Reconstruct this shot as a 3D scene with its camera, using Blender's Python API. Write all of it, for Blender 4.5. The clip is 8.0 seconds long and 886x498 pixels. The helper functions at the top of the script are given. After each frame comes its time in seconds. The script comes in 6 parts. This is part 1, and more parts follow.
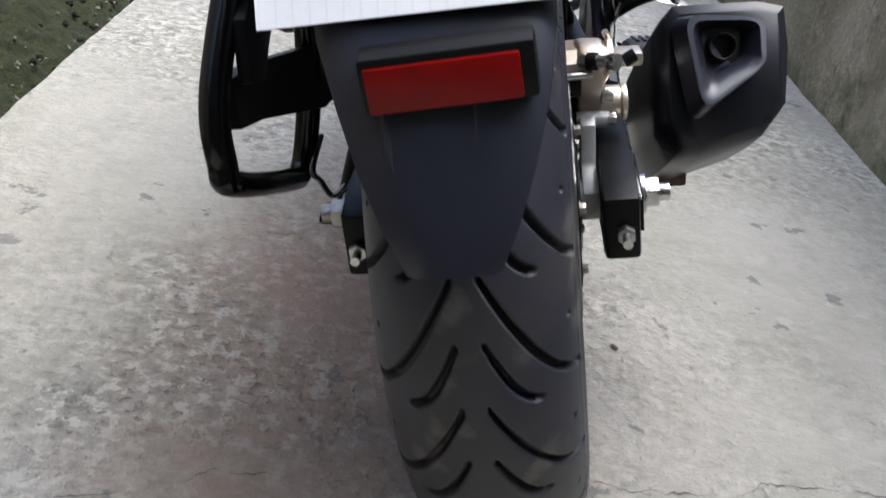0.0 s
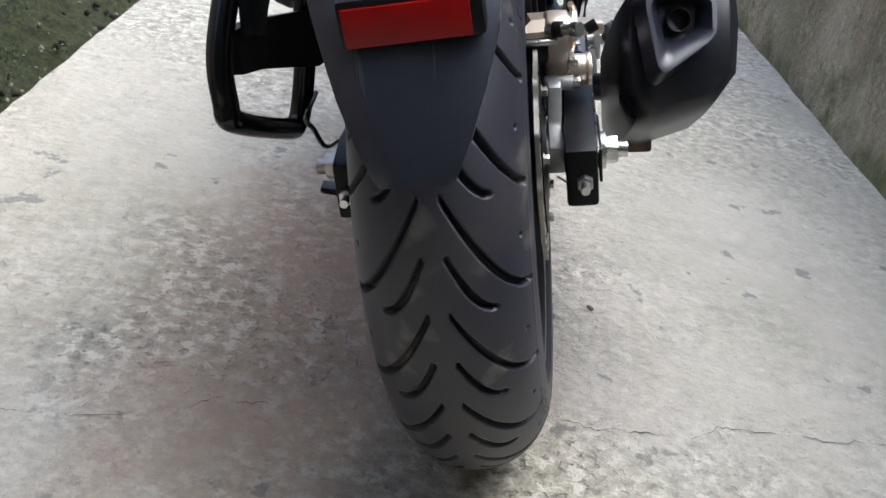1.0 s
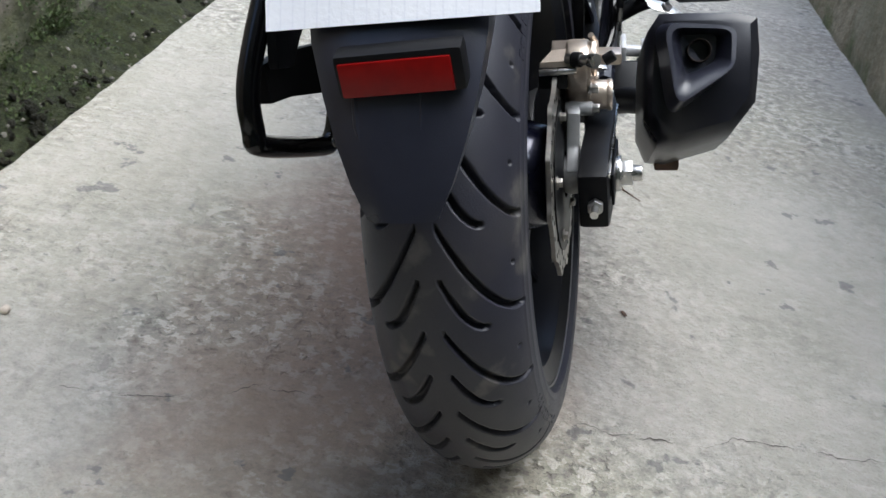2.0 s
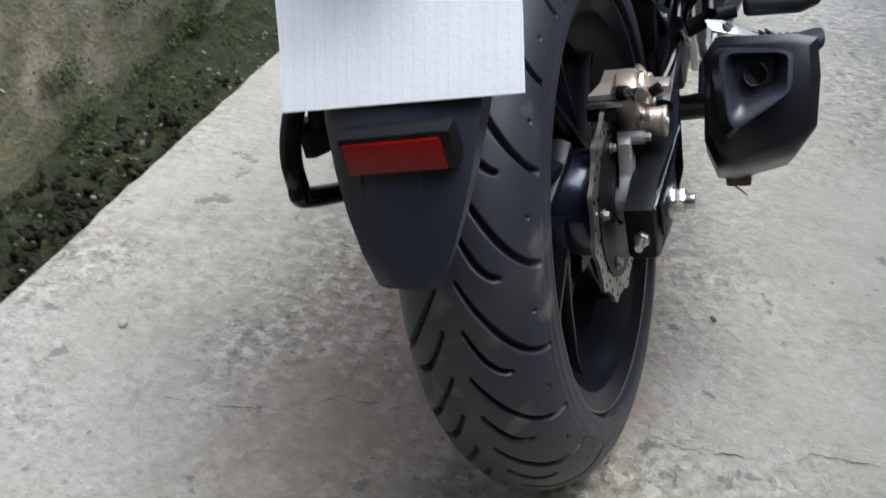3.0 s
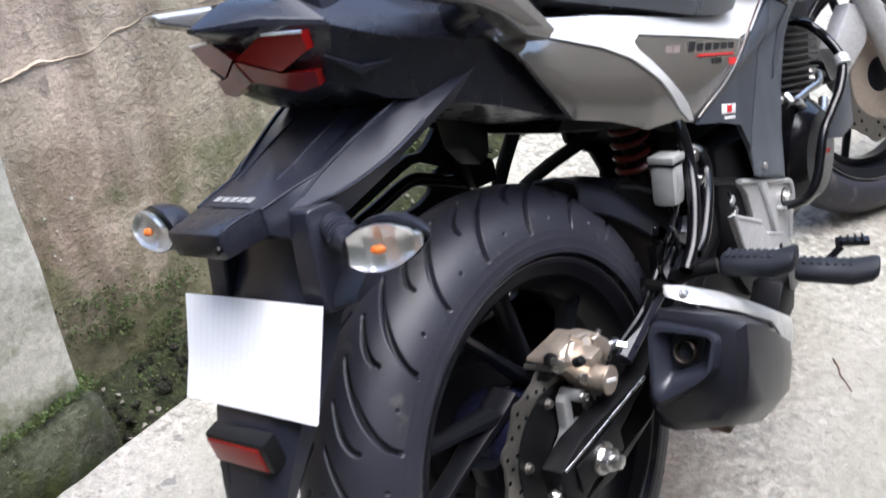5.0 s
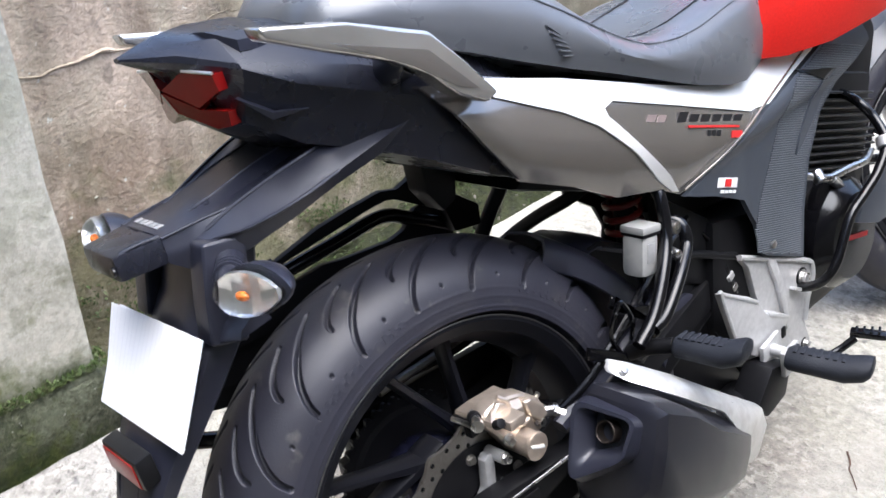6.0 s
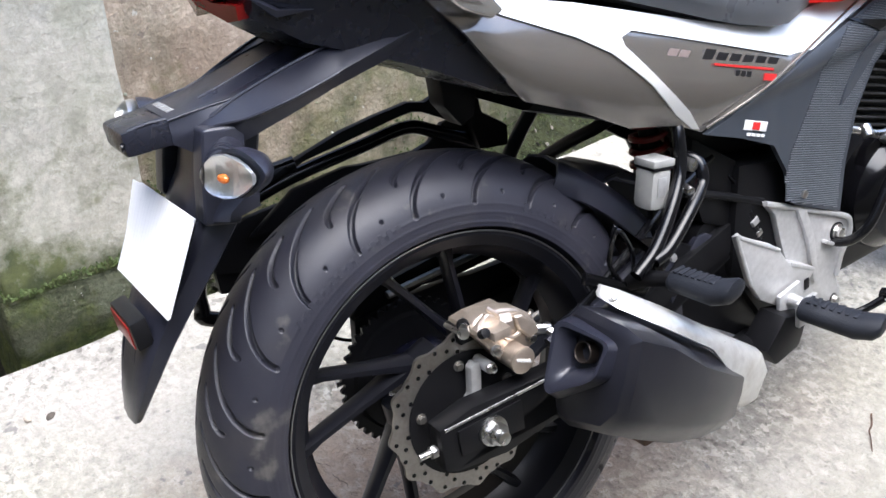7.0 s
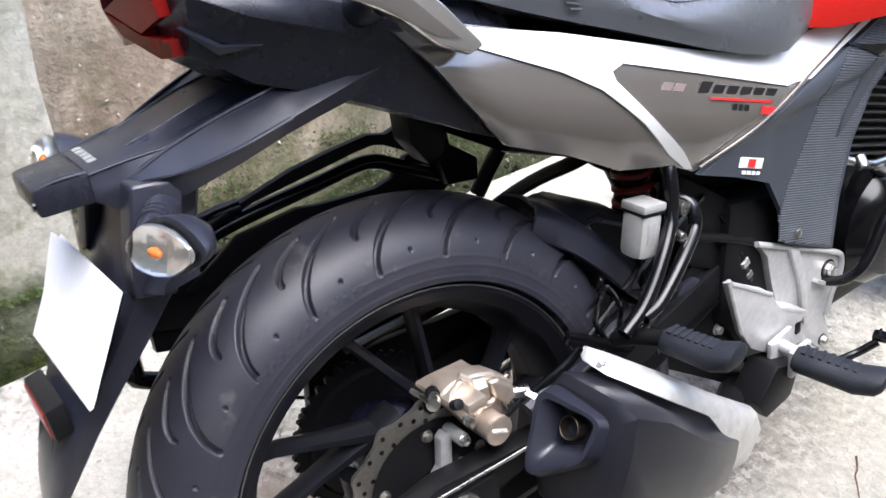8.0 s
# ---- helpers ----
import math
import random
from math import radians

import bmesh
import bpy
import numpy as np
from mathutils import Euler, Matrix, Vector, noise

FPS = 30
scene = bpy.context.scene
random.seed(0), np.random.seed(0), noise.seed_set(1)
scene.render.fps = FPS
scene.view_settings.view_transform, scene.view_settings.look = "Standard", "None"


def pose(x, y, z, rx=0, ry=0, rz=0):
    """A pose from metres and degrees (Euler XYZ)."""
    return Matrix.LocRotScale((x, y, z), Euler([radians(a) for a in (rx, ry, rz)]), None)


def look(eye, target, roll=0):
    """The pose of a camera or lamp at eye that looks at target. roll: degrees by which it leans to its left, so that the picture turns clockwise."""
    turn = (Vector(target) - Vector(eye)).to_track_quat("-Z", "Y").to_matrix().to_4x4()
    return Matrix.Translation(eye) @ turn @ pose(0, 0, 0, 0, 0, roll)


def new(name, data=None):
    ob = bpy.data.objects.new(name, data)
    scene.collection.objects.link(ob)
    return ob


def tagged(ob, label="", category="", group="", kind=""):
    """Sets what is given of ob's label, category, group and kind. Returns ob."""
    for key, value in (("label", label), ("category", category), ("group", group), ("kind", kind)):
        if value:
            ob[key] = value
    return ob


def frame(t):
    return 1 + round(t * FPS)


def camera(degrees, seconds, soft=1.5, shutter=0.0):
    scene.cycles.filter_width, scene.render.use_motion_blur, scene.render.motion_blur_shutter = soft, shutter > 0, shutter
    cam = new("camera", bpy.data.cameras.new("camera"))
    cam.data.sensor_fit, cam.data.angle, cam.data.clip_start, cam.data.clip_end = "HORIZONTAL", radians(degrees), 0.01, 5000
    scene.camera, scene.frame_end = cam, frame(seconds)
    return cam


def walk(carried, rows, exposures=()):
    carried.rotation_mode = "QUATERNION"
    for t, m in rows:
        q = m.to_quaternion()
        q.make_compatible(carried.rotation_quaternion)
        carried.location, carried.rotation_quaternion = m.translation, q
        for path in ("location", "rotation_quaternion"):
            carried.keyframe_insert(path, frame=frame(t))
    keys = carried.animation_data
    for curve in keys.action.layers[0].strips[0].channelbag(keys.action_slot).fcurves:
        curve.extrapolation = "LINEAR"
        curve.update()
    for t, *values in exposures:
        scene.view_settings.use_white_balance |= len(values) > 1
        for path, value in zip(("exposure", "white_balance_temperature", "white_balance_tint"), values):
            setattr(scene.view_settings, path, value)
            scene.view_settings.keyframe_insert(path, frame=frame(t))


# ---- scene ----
from mathutils.geometry import delaunay_2d_cdt

cam = camera(47.4, 8.0, shutter=0.4)
ROWS = [
    (0, -0.1420, -0.8442, 0.6997, 61.975, -8.640, 0.847),
    (0.5, -0.1197, -0.9234, 0.6698, 63.128, -8.371, 0.769),
    (1, -0.1072, -0.9658, 0.7022, 62.219, -9.183, 1.944),
    (2.3, -0.0110, -1.0047, 0.8092, 58.555, -7.367, 10.008),
    (2.5, 0.0075, -1.0004, 0.8284, 57.574, -6.234, 11.413),
    (3, 0.0728, -0.9716, 0.8916, 56.171, -2.692, 15.784),
    (3.5, 0.1548, -0.9475, 0.9905, 55.637, 0.775, 19.920),
    (4, 0.2695, -0.9396, 1.0514, 56.288, 4.136, 23.969),
    (4.5, 0.3922, -0.8754, 1.1118, 56.839, 5.433, 29.214),
    (5, 0.4661, -0.7821, 1.1756, 57.981, 4.265, 34.589),
    (5.2, 0.4915, -0.7333, 1.1926, 58.183, 3.690, 36.917),
    (6.3, 0.6771, -0.5824, 1.2174, 57.744, 1.159, 49.070),
    (6.5, 0.7096, -0.5619, 1.2235, 56.814, 0.663, 51.407),
    (7, 0.7463, -0.5464, 1.2108, 54.850, 0.643, 54.384),
    (7.5, 0.7264, -0.5237, 1.1959, 56.422, 0.325, 53.325),
    (8, 0.6042, -0.4733, 1.1956, 53.894, -1.204, 51.835),
]
walk(cam, [(t, pose(x, y, z, rx, ry, rz)) for t, x, y, z, rx, ry, rz in ROWS], exposures=[(0.0, 1.26, 5920, 8), (1.0, 1.42, 5920, 7), (2.5, 1.07, 5800, 5), (3.5, 1.09, 5800, 6), (4.0, 1.22, 5880, 8), (4.5, 1.5, 5900, 9), (5.2, 1.76, 5920, 10), (7.0, 1.9, 5920, 10), (8.0, 2.0, 5990, 11)])

# ---- daylight: a bright overcast sky over a narrow passage ----
world = bpy.data.worlds.new("sky")
scene.world = world
world.use_nodes = True
wn = world.node_tree.nodes
sky = wn.new("ShaderNodeTexSky")
sky.sky_type, sky.sun_disc = "NISHITA", False
sky.sun_elevation, sky.sun_rotation = radians(76), radians(79)
sky.air_density, sky.dust_density = 1.0, 4.0
world.node_tree.links.new(sky.outputs[0], wn["Background"].inputs[0])
wn["Background"].inputs[1].default_value = 0.14
sun = new("sun", bpy.data.lights.new("sun", "SUN"))
sun.data.energy, sun.data.angle, sun.data.color = 1.7, radians(56), (1.0, 0.97, 0.93)
sun.matrix_world = look((0.75, 0.15, 3.1), (0, 0, 0))

# ---- materials ----
def material(name, color, rough=0.5, metal=0.0, color2=None, scale=60.0, bump=0.0, bump_scale=300.0, coat=0.0, spec=0.5, spread=0.5, wear=0.0, wear_color=(0.3, 0.28, 0.25), wear_scale=9.0, fleck=0.0, fleck_color=(0.2, 0.19, 0.18), fleck_scale=26.0):
    """Principled surface: two tones mixed by noise, fine relief and optional dusty wear."""
    m = bpy.data.materials.new(name)
    m.use_nodes = True
    nt = m.node_tree
    n, l = nt.nodes, nt.links
    b = n["Principled BSDF"]
    b.inputs["Roughness"].default_value, b.inputs["Metallic"].default_value = rough, metal
    b.inputs["Coat Weight"].default_value = coat
    b.inputs["Specular IOR Level"].default_value = spec
    b.inputs["Coat Roughness"].default_value = 0.08
    co = n.new("ShaderNodeTexCoord").outputs["Object"]

    def noise_at(s, detail=4.0):
        t = n.new("ShaderNodeTexNoise")
        t.inputs["Scale"].default_value, t.inputs["Detail"].default_value = s, detail
        l.new(co, t.inputs["Vector"])
        return t.outputs["Fac"]

    def ramp(f, a, c):
        r = n.new("ShaderNodeMapRange")
        r.inputs[1].default_value, r.inputs[2].default_value = a, c
        l.new(f, r.inputs[0])
        return r.outputs[0]

    def mix(f, a, c):
        x = n.new("ShaderNodeMix")
        x.data_type = "RGBA"
        l.new(f, x.inputs["Factor"])
        for s, v in (("A", a), ("B", c)):
            k = [i for i in x.inputs if i.name == s and i.type == "RGBA"][0]
            if isinstance(v, tuple):
                k.default_value = (*v, 1)
            else:
                l.new(v, k)
        return [o for o in x.outputs if o.type == "RGBA"][0]

    base = mix(ramp(noise_at(scale), 0.5 - spread / 2, 0.5 + spread / 2), color, color2 or tuple(c * 0.8 for c in color))
    if wear:
        base = mix(ramp(noise_at(wear_scale, 8.0), 0.72 - 0.3 * wear, 0.8), base, wear_color)
    if fleck:
        base = mix(ramp(noise_at(fleck_scale, 6.0), 0.615, 0.66 + 0.1 * (1 - fleck)), base, fleck_color)
    l.new(base, b.inputs["Base Color"])
    r = n.new("ShaderNodeMapRange")
    r.inputs[3].default_value, r.inputs[4].default_value = max(rough - 0.08, 0.02), min(rough + 0.1, 1)
    l.new(noise_at(scale * 0.35), r.inputs[0])
    l.new(r.outputs[0], b.inputs["Roughness"])
    if bump:
        k = n.new("ShaderNodeBump")
        k.inputs["Strength"].default_value, k.inputs["Distance"].default_value = bump, 0.002
        l.new(noise_at(bump_scale, 3.0), k.inputs["Height"])
        l.new(k.outputs[0], b.inputs["Normal"])
    return m


def concrete(name, pale, dark, stain, spots=0.5, moss=0.0, scale=1.0, bump=0.5, streak=0.0, algae=0.0, lichen=0.0, patch_at=None, gritty=1.0, moss_top=0.26, smooth_at=()):
    """Weathered cement: blotches, sandy grain, dark pits, stains and moss where noise and low height meet."""
    m = bpy.data.materials.new(name)
    m.use_nodes = True
    nt = m.node_tree
    n, l = nt.nodes, nt.links
    b = n["Principled BSDF"]
    b.inputs["Roughness"].default_value = 0.9
    b.inputs["Specular IOR Level"].default_value = 0.25
    geo = n.new("ShaderNodeNewGeometry").outputs["Position"]

    def mapped(sx, sy, sz):
        k = n.new("ShaderNodeMapping")
        k.inputs["Scale"].default_value = (sx, sy, sz)
        l.new(geo, k.inputs["Vector"])
        return k.outputs[0]

    def noise_at(s, detail=6.0, rough=0.6, v=None, warp=0.0):
        t = n.new("ShaderNodeTexNoise")
        t.inputs["Scale"].default_value, t.inputs["Detail"].default_value, t.inputs["Roughness"].default_value = s * scale, detail, rough
        t.inputs["Distortion"].default_value = warp
        l.new(v or geo, t.inputs["Vector"])
        return t.outputs["Fac"]

    def ramp(f, a, c, lo=0.0, hi=1.0):
        r = n.new("ShaderNodeMapRange")
        for i, v in zip((1, 2, 3, 4), (a, c, lo, hi)):
            r.inputs[i].default_value = v
        l.new(f, r.inputs[0])
        return r.outputs[0]

    def math_node(op, a, c):
        k = n.new("ShaderNodeMath")
        k.operation = op
        for i, v in enumerate((a, c)):
            if isinstance(v, (int, float)):
                k.inputs[i].default_value = v
            else:
                l.new(v, k.inputs[i])
        return k.outputs[0]

    def mix(f, a, c):
        x = n.new("ShaderNodeMix")
        x.data_type = "RGBA"
        l.new(f, x.inputs["Factor"])
        for s, v in (("A", a), ("B", c)):
            k = [i for i in x.inputs if i.name == s and i.type == "RGBA"][0]
            if isinstance(v, tuple):
                k.default_value = (*v, 1)
            else:
                l.new(v, k)
        return [o for o in x.outputs if o.type == "RGBA"][0]

    base = mix(ramp(noise_at(2.2, 9.0, 0.64, warp=0.25), 0.40, 0.60), pale, dark)
    base = mix(ramp(noise_at(1.1, 5.0, 0.55), 0.5, 0.68, 0, 0.75), base, stain)
    # ragged patch mixed towards tone; on the slab it also carries painted shade
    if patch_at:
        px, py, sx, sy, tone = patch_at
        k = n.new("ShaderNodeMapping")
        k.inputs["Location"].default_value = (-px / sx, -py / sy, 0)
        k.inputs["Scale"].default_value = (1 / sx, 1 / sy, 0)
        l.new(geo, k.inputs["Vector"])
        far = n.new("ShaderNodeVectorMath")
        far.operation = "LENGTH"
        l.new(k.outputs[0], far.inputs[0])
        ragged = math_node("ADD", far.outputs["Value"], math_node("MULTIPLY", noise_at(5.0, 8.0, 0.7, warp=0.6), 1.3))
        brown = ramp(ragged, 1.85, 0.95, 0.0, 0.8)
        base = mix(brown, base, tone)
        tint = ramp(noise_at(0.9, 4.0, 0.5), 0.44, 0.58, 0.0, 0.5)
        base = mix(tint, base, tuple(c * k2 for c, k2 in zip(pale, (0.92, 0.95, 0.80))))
    grain = noise_at(75.0, 5.0, 0.75)
    base = mix(ramp(grain, 0.36, 0.66, 0.0, 0.42), base, tuple(c * 0.45 for c in dark))
    patch = ramp(noise_at(2.6, 8.0, 0.68, warp=0.2), 0.42, 0.58, 0.14 * gritty, gritty)
    for zx, zy, rx, ry in smooth_at:
        k = n.new("ShaderNodeMapping")
        k.inputs["Location"].default_value = (-zx / rx, -zy / ry, 0)
        k.inputs["Scale"].default_value = (1 / rx, 1 / ry, 0)
        l.new(geo, k.inputs["Vector"])
        far = n.new("ShaderNodeVectorMath")
        far.operation = "LENGTH"
        l.new(k.outputs[0], far.inputs[0])
        zone = ramp(math_node("ADD", far.outputs["Value"], noise_at(3.0, 8.0, 0.7)), 1.55, 1.05)
        patch = math_node("MULTIPLY", patch, ramp(zone, 0.0, 1.0, 1.0, 0.34))
        base = mix(math_node("MULTIPLY", zone, 0.75), base, mix(ramp(noise_at(5.0, 9.0, 0.7), 0.38, 0.62), tuple(c * k2 for c, k2 in zip(pale, (0.95, 0.95, 0.91))), tuple(c * k2 for c, k2 in zip(pale, (0.72, 0.735, 0.68)))))
    grit = noise_at(44.0, 6.0, 0.66)
    base = mix(math_node("MULTIPLY", patch, ramp(grit, 0.52, 0.57, 0, 0.62)), base, tuple(min(c * 1.32, 0.9) for c in pale))
    base = mix(math_node("MULTIPLY", patch, ramp(grit, 0.45, 0.39, 0, 0.85)), base, tuple(c * 0.62 for c in dark))
    pock = ramp(noise_at(70.0, 3.0, 0.5), 0.42, 0.35)
    base = mix(math_node("MULTIPLY", patch, math_node("MULTIPLY", pock, 0.5)), base, tuple(c * 0.5 for c in dark))
    flakes = ramp(noise_at(16.0, 8.0, 0.72, warp=0.1), 0.54, 0.64, 0, 0.3)
    base = mix(flakes, base, tuple(min(c * 1.2, 0.9) for c in pale))
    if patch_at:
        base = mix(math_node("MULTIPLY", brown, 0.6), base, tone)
    if algae:
        base = mix(ramp(noise_at(3.2, 8.0, 0.7, warp=0.7), 0.48, 0.62, 0, algae), base, mix(noise_at(30.0), (0.16, 0.18, 0.11), (0.30, 0.32, 0.24)))
    if lichen:
        base = mix(ramp(noise_at(34.0, 4.0, 0.6, warp=0.4), 0.685, 0.715, 0, lichen), base, (0.62, 0.62, 0.56))
    if streak:
        base = mix(ramp(noise_at(5.0, 6.0, 0.65, mapped(1.2, 1.2, 0.22), 0.5), 0.45, 0.68, 0, streak), base, tuple(c * 0.4 for c in stain))
    if spots:
        pits = ramp(noise_at(13.0, 5.0, 0.58, warp=0.12), 0.640, 0.665, 0, spots)
        base = mix(pits, base, (dark[0] * 0.42, dark[1] * 0.45, dark[2] * 0.50))
    height = math_node("SUBTRACT", math_node("ADD", math_node("MULTIPLY", grain, 0.25), math_node("ADD", noise_at(20.0, 5.0, 0.6), math_node("MULTIPLY", grit, 1.7))), math_node("MULTIPLY", math_node("MULTIPLY", pock, patch), 0.5))
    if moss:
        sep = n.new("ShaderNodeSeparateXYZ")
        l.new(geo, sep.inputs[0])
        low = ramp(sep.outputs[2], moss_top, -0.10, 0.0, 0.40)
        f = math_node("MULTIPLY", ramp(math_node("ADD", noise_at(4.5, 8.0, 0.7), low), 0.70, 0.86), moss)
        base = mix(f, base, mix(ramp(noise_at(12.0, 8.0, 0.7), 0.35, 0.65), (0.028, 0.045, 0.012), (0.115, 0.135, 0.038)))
    l.new(base, b.inputs["Base Color"])
    k = n.new("ShaderNodeBump")
    k.inputs["Strength"].default_value, k.inputs["Distance"].default_value = bump, 0.010
    l.new(height, k.inputs["Height"])
    l.new(k.outputs[0], b.inputs["Normal"])
    return m


def clear_plastic(name, color, rough=0.05, trans=1.0):
    m = bpy.data.materials.new(name)
    m.use_nodes = True
    b = m.node_tree.nodes["Principled BSDF"]
    b.inputs["Base Color"].default_value = (*color, 1)
    b.inputs["Roughness"].default_value, b.inputs["Transmission Weight"].default_value, b.inputs["IOR"].default_value = rough, trans, 1.16
    return m


# the slab's patch colours in a reddish stain together with the wheel's shade
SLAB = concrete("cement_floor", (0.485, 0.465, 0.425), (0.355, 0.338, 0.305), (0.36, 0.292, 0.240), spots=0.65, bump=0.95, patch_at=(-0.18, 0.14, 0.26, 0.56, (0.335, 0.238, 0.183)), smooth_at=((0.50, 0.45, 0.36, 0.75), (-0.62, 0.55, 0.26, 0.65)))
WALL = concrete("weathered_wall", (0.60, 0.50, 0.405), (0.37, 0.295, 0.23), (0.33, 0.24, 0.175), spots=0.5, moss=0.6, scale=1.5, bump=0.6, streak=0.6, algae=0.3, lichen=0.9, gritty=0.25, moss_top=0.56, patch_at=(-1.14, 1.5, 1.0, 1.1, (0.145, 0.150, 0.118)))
PILLAR = concrete("pillar_cement", (0.60, 0.585, 0.52), (0.47, 0.455, 0.39), (0.40, 0.375, 0.30), spots=0.25, moss=0.9, scale=1.2, bump=0.3, streak=0.3, algae=0.4, lichen=0.3, gritty=0.4, moss_top=0.62)
MOSSY = concrete("mossy_cement", (0.10, 0.105, 0.072), (0.058, 0.064, 0.038), (0.065, 0.085, 0.033), spots=0.3, moss=1.0, scale=2.0, bump=0.9, algae=0.5, lichen=0.8)
WALL_R = concrete("mossy_wall", (0.42, 0.365, 0.26), (0.24, 0.20, 0.13), (0.22, 0.19, 0.11), spots=0.5, moss=0.7, scale=1.3, bump=0.5, streak=0.3, algae=0.35, gritty=0.5)
BANK = concrete("damp_bank", (0.042, 0.040, 0.034), (0.016, 0.015, 0.013), (0.028, 0.028, 0.021), spots=0.4, moss=0.4, scale=3.0, bump=1.0, algae=0.10, lichen=0.7, moss_top=0.18)
SOIL = concrete("wet_soil", (0.05, 0.044, 0.037), (0.014, 0.012, 0.010), (0.022, 0.019, 0.015), spots=0.6, moss=0.12, scale=4.0, bump=1.0)
CRACK = material("crack_dirt", (0.07, 0.06, 0.05), 0.95)
BLACK = material("matt_black_plastic", (0.0150, 0.0160, 0.0250), 0.30, color2=(0.0190, 0.0202, 0.0305), bump=0.10, bump_scale=900, wear=0.25, wear_color=(0.032, 0.032, 0.038), spec=0.52)
TAIL = material("satin_black_plastic", (0.0095, 0.0102, 0.0160), 0.26, color2=(0.0125, 0.0135, 0.0205), bump=0.05, bump_scale=900, spec=0.5)
CAN = material("baked_black_coating", (0.0095, 0.0100, 0.0150), 0.30, color2=(0.0135, 0.0136, 0.0180), scale=40, bump=0.08, bump_scale=700, spec=0.44, wear=0.3, wear_color=(0.022, 0.020, 0.018))
FIN = material("worn_black_fins", (0.045, 0.044, 0.042), 0.34, 0.6, scale=60, wear=0.4, wear_color=(0.16, 0.155, 0.15), wear_scale=30)
GLOSS = material("gloss_black_paint", (0.004, 0.004, 0.005), 0.16, spec=0.36)
FRAME = material("frame_black_paint", (0.0055, 0.0055, 0.0065), 0.42, wear=0.2, wear_color=(0.014, 0.012, 0.010), spec=0.2)
RUBBER = material("tyre_rubber", (0.0170, 0.0174, 0.0260), 0.46, color2=(0.0225, 0.0230, 0.0335), scale=30, bump=0.15, bump_scale=700, wear=0.6, wear_color=(0.034, 0.032, 0.034), wear_scale=11, spec=0.46, fleck=0.6, fleck_color=(0.075, 0.071, 0.068), fleck_scale=22)
RIM = material("satin_black_alloy", (0.0065, 0.0068, 0.0095), 0.32, spec=0.24)
LIP = material("bright_rim_lip", (0.30, 0.30, 0.30), 0.35, 0.9)
HUB = material("blue_black_alloy", (0.018, 0.020, 0.050), 0.24, metal=0.4, coat=0.5)
STEEL = material("brushed_steel", (0.42, 0.40, 0.37), 0.40, 1.0, scale=200, bump=0.1, wear=0.3, wear_color=(0.2, 0.17, 0.14), wear_scale=50)
ZINC = material("zinc_bolt", (0.62, 0.61, 0.60), 0.28, 1.0, scale=200, wear=0.3, wear_color=(0.3, 0.25, 0.2), wear_scale=60)
GOLD = material("champagne_alloy", (0.64, 0.55, 0.465), 0.36, 0.8, color2=(0.54, 0.46, 0.385), scale=90, bump=0.15, wear=0.3, wear_color=(0.2, 0.16, 0.12), wear_scale=40)
ALLOY = material("cast_alloy", (0.56, 0.56, 0.56), 0.42, 0.5, scale=120, bump=0.15, bump_scale=600)
CAST = material("dull_cast_alloy", (0.46, 0.46, 0.46), 0.45, 0.5, scale=120, bump=0.15, bump_scale=600, wear=0.4, wear_color=(0.28, 0.26, 0.24), wear_scale=30)
SILVER = material("silver_paint", (0.82, 0.82, 0.81), 0.34, 0.4, scale=14, coat=0.4)
SHIELD = material("bare_alloy_sheet", (0.66, 0.66, 0.65), 0.3, 0.6, scale=90, wear=0.6, wear_color=(0.4, 0.38, 0.36), wear_scale=30)
GREY = material("gunmetal_paint", (0.27, 0.25, 0.23), 0.17, 0.75, color2=(0.25, 0.232, 0.215), scale=14, coat=0.35)
RIDGE = material("pale_gunmetal_paint", (0.62, 0.60, 0.575), 0.22, 0.85, scale=14, coat=0.35)
SHROUD = material("slate_plastic", (0.036, 0.043, 0.056), 0.36, color2=(0.038, 0.043, 0.052), bump=0.05, bump_scale=800)
# paler copy of the slate plastic: the light on the ribs is in its colour
RIB_LIT = material("lit_slate_plastic", (0.115, 0.128, 0.147), 0.42, bump=0.05, bump_scale=800)
RED = material("red_tank_paint", (0.55, 0.012, 0.008), 0.18, coat=0.8, scale=300)
SEAT = material("seat_vinyl", (0.086, 0.091, 0.101), 0.28, color2=(0.080, 0.085, 0.095), bump=0.08, bump_scale=1100, spec=0.7)
PAPER = material("white_paper", (0.87, 0.87, 0.89), 0.8, color2=(0.83, 0.83, 0.86), scale=25, bump=0.15, bump_scale=250)
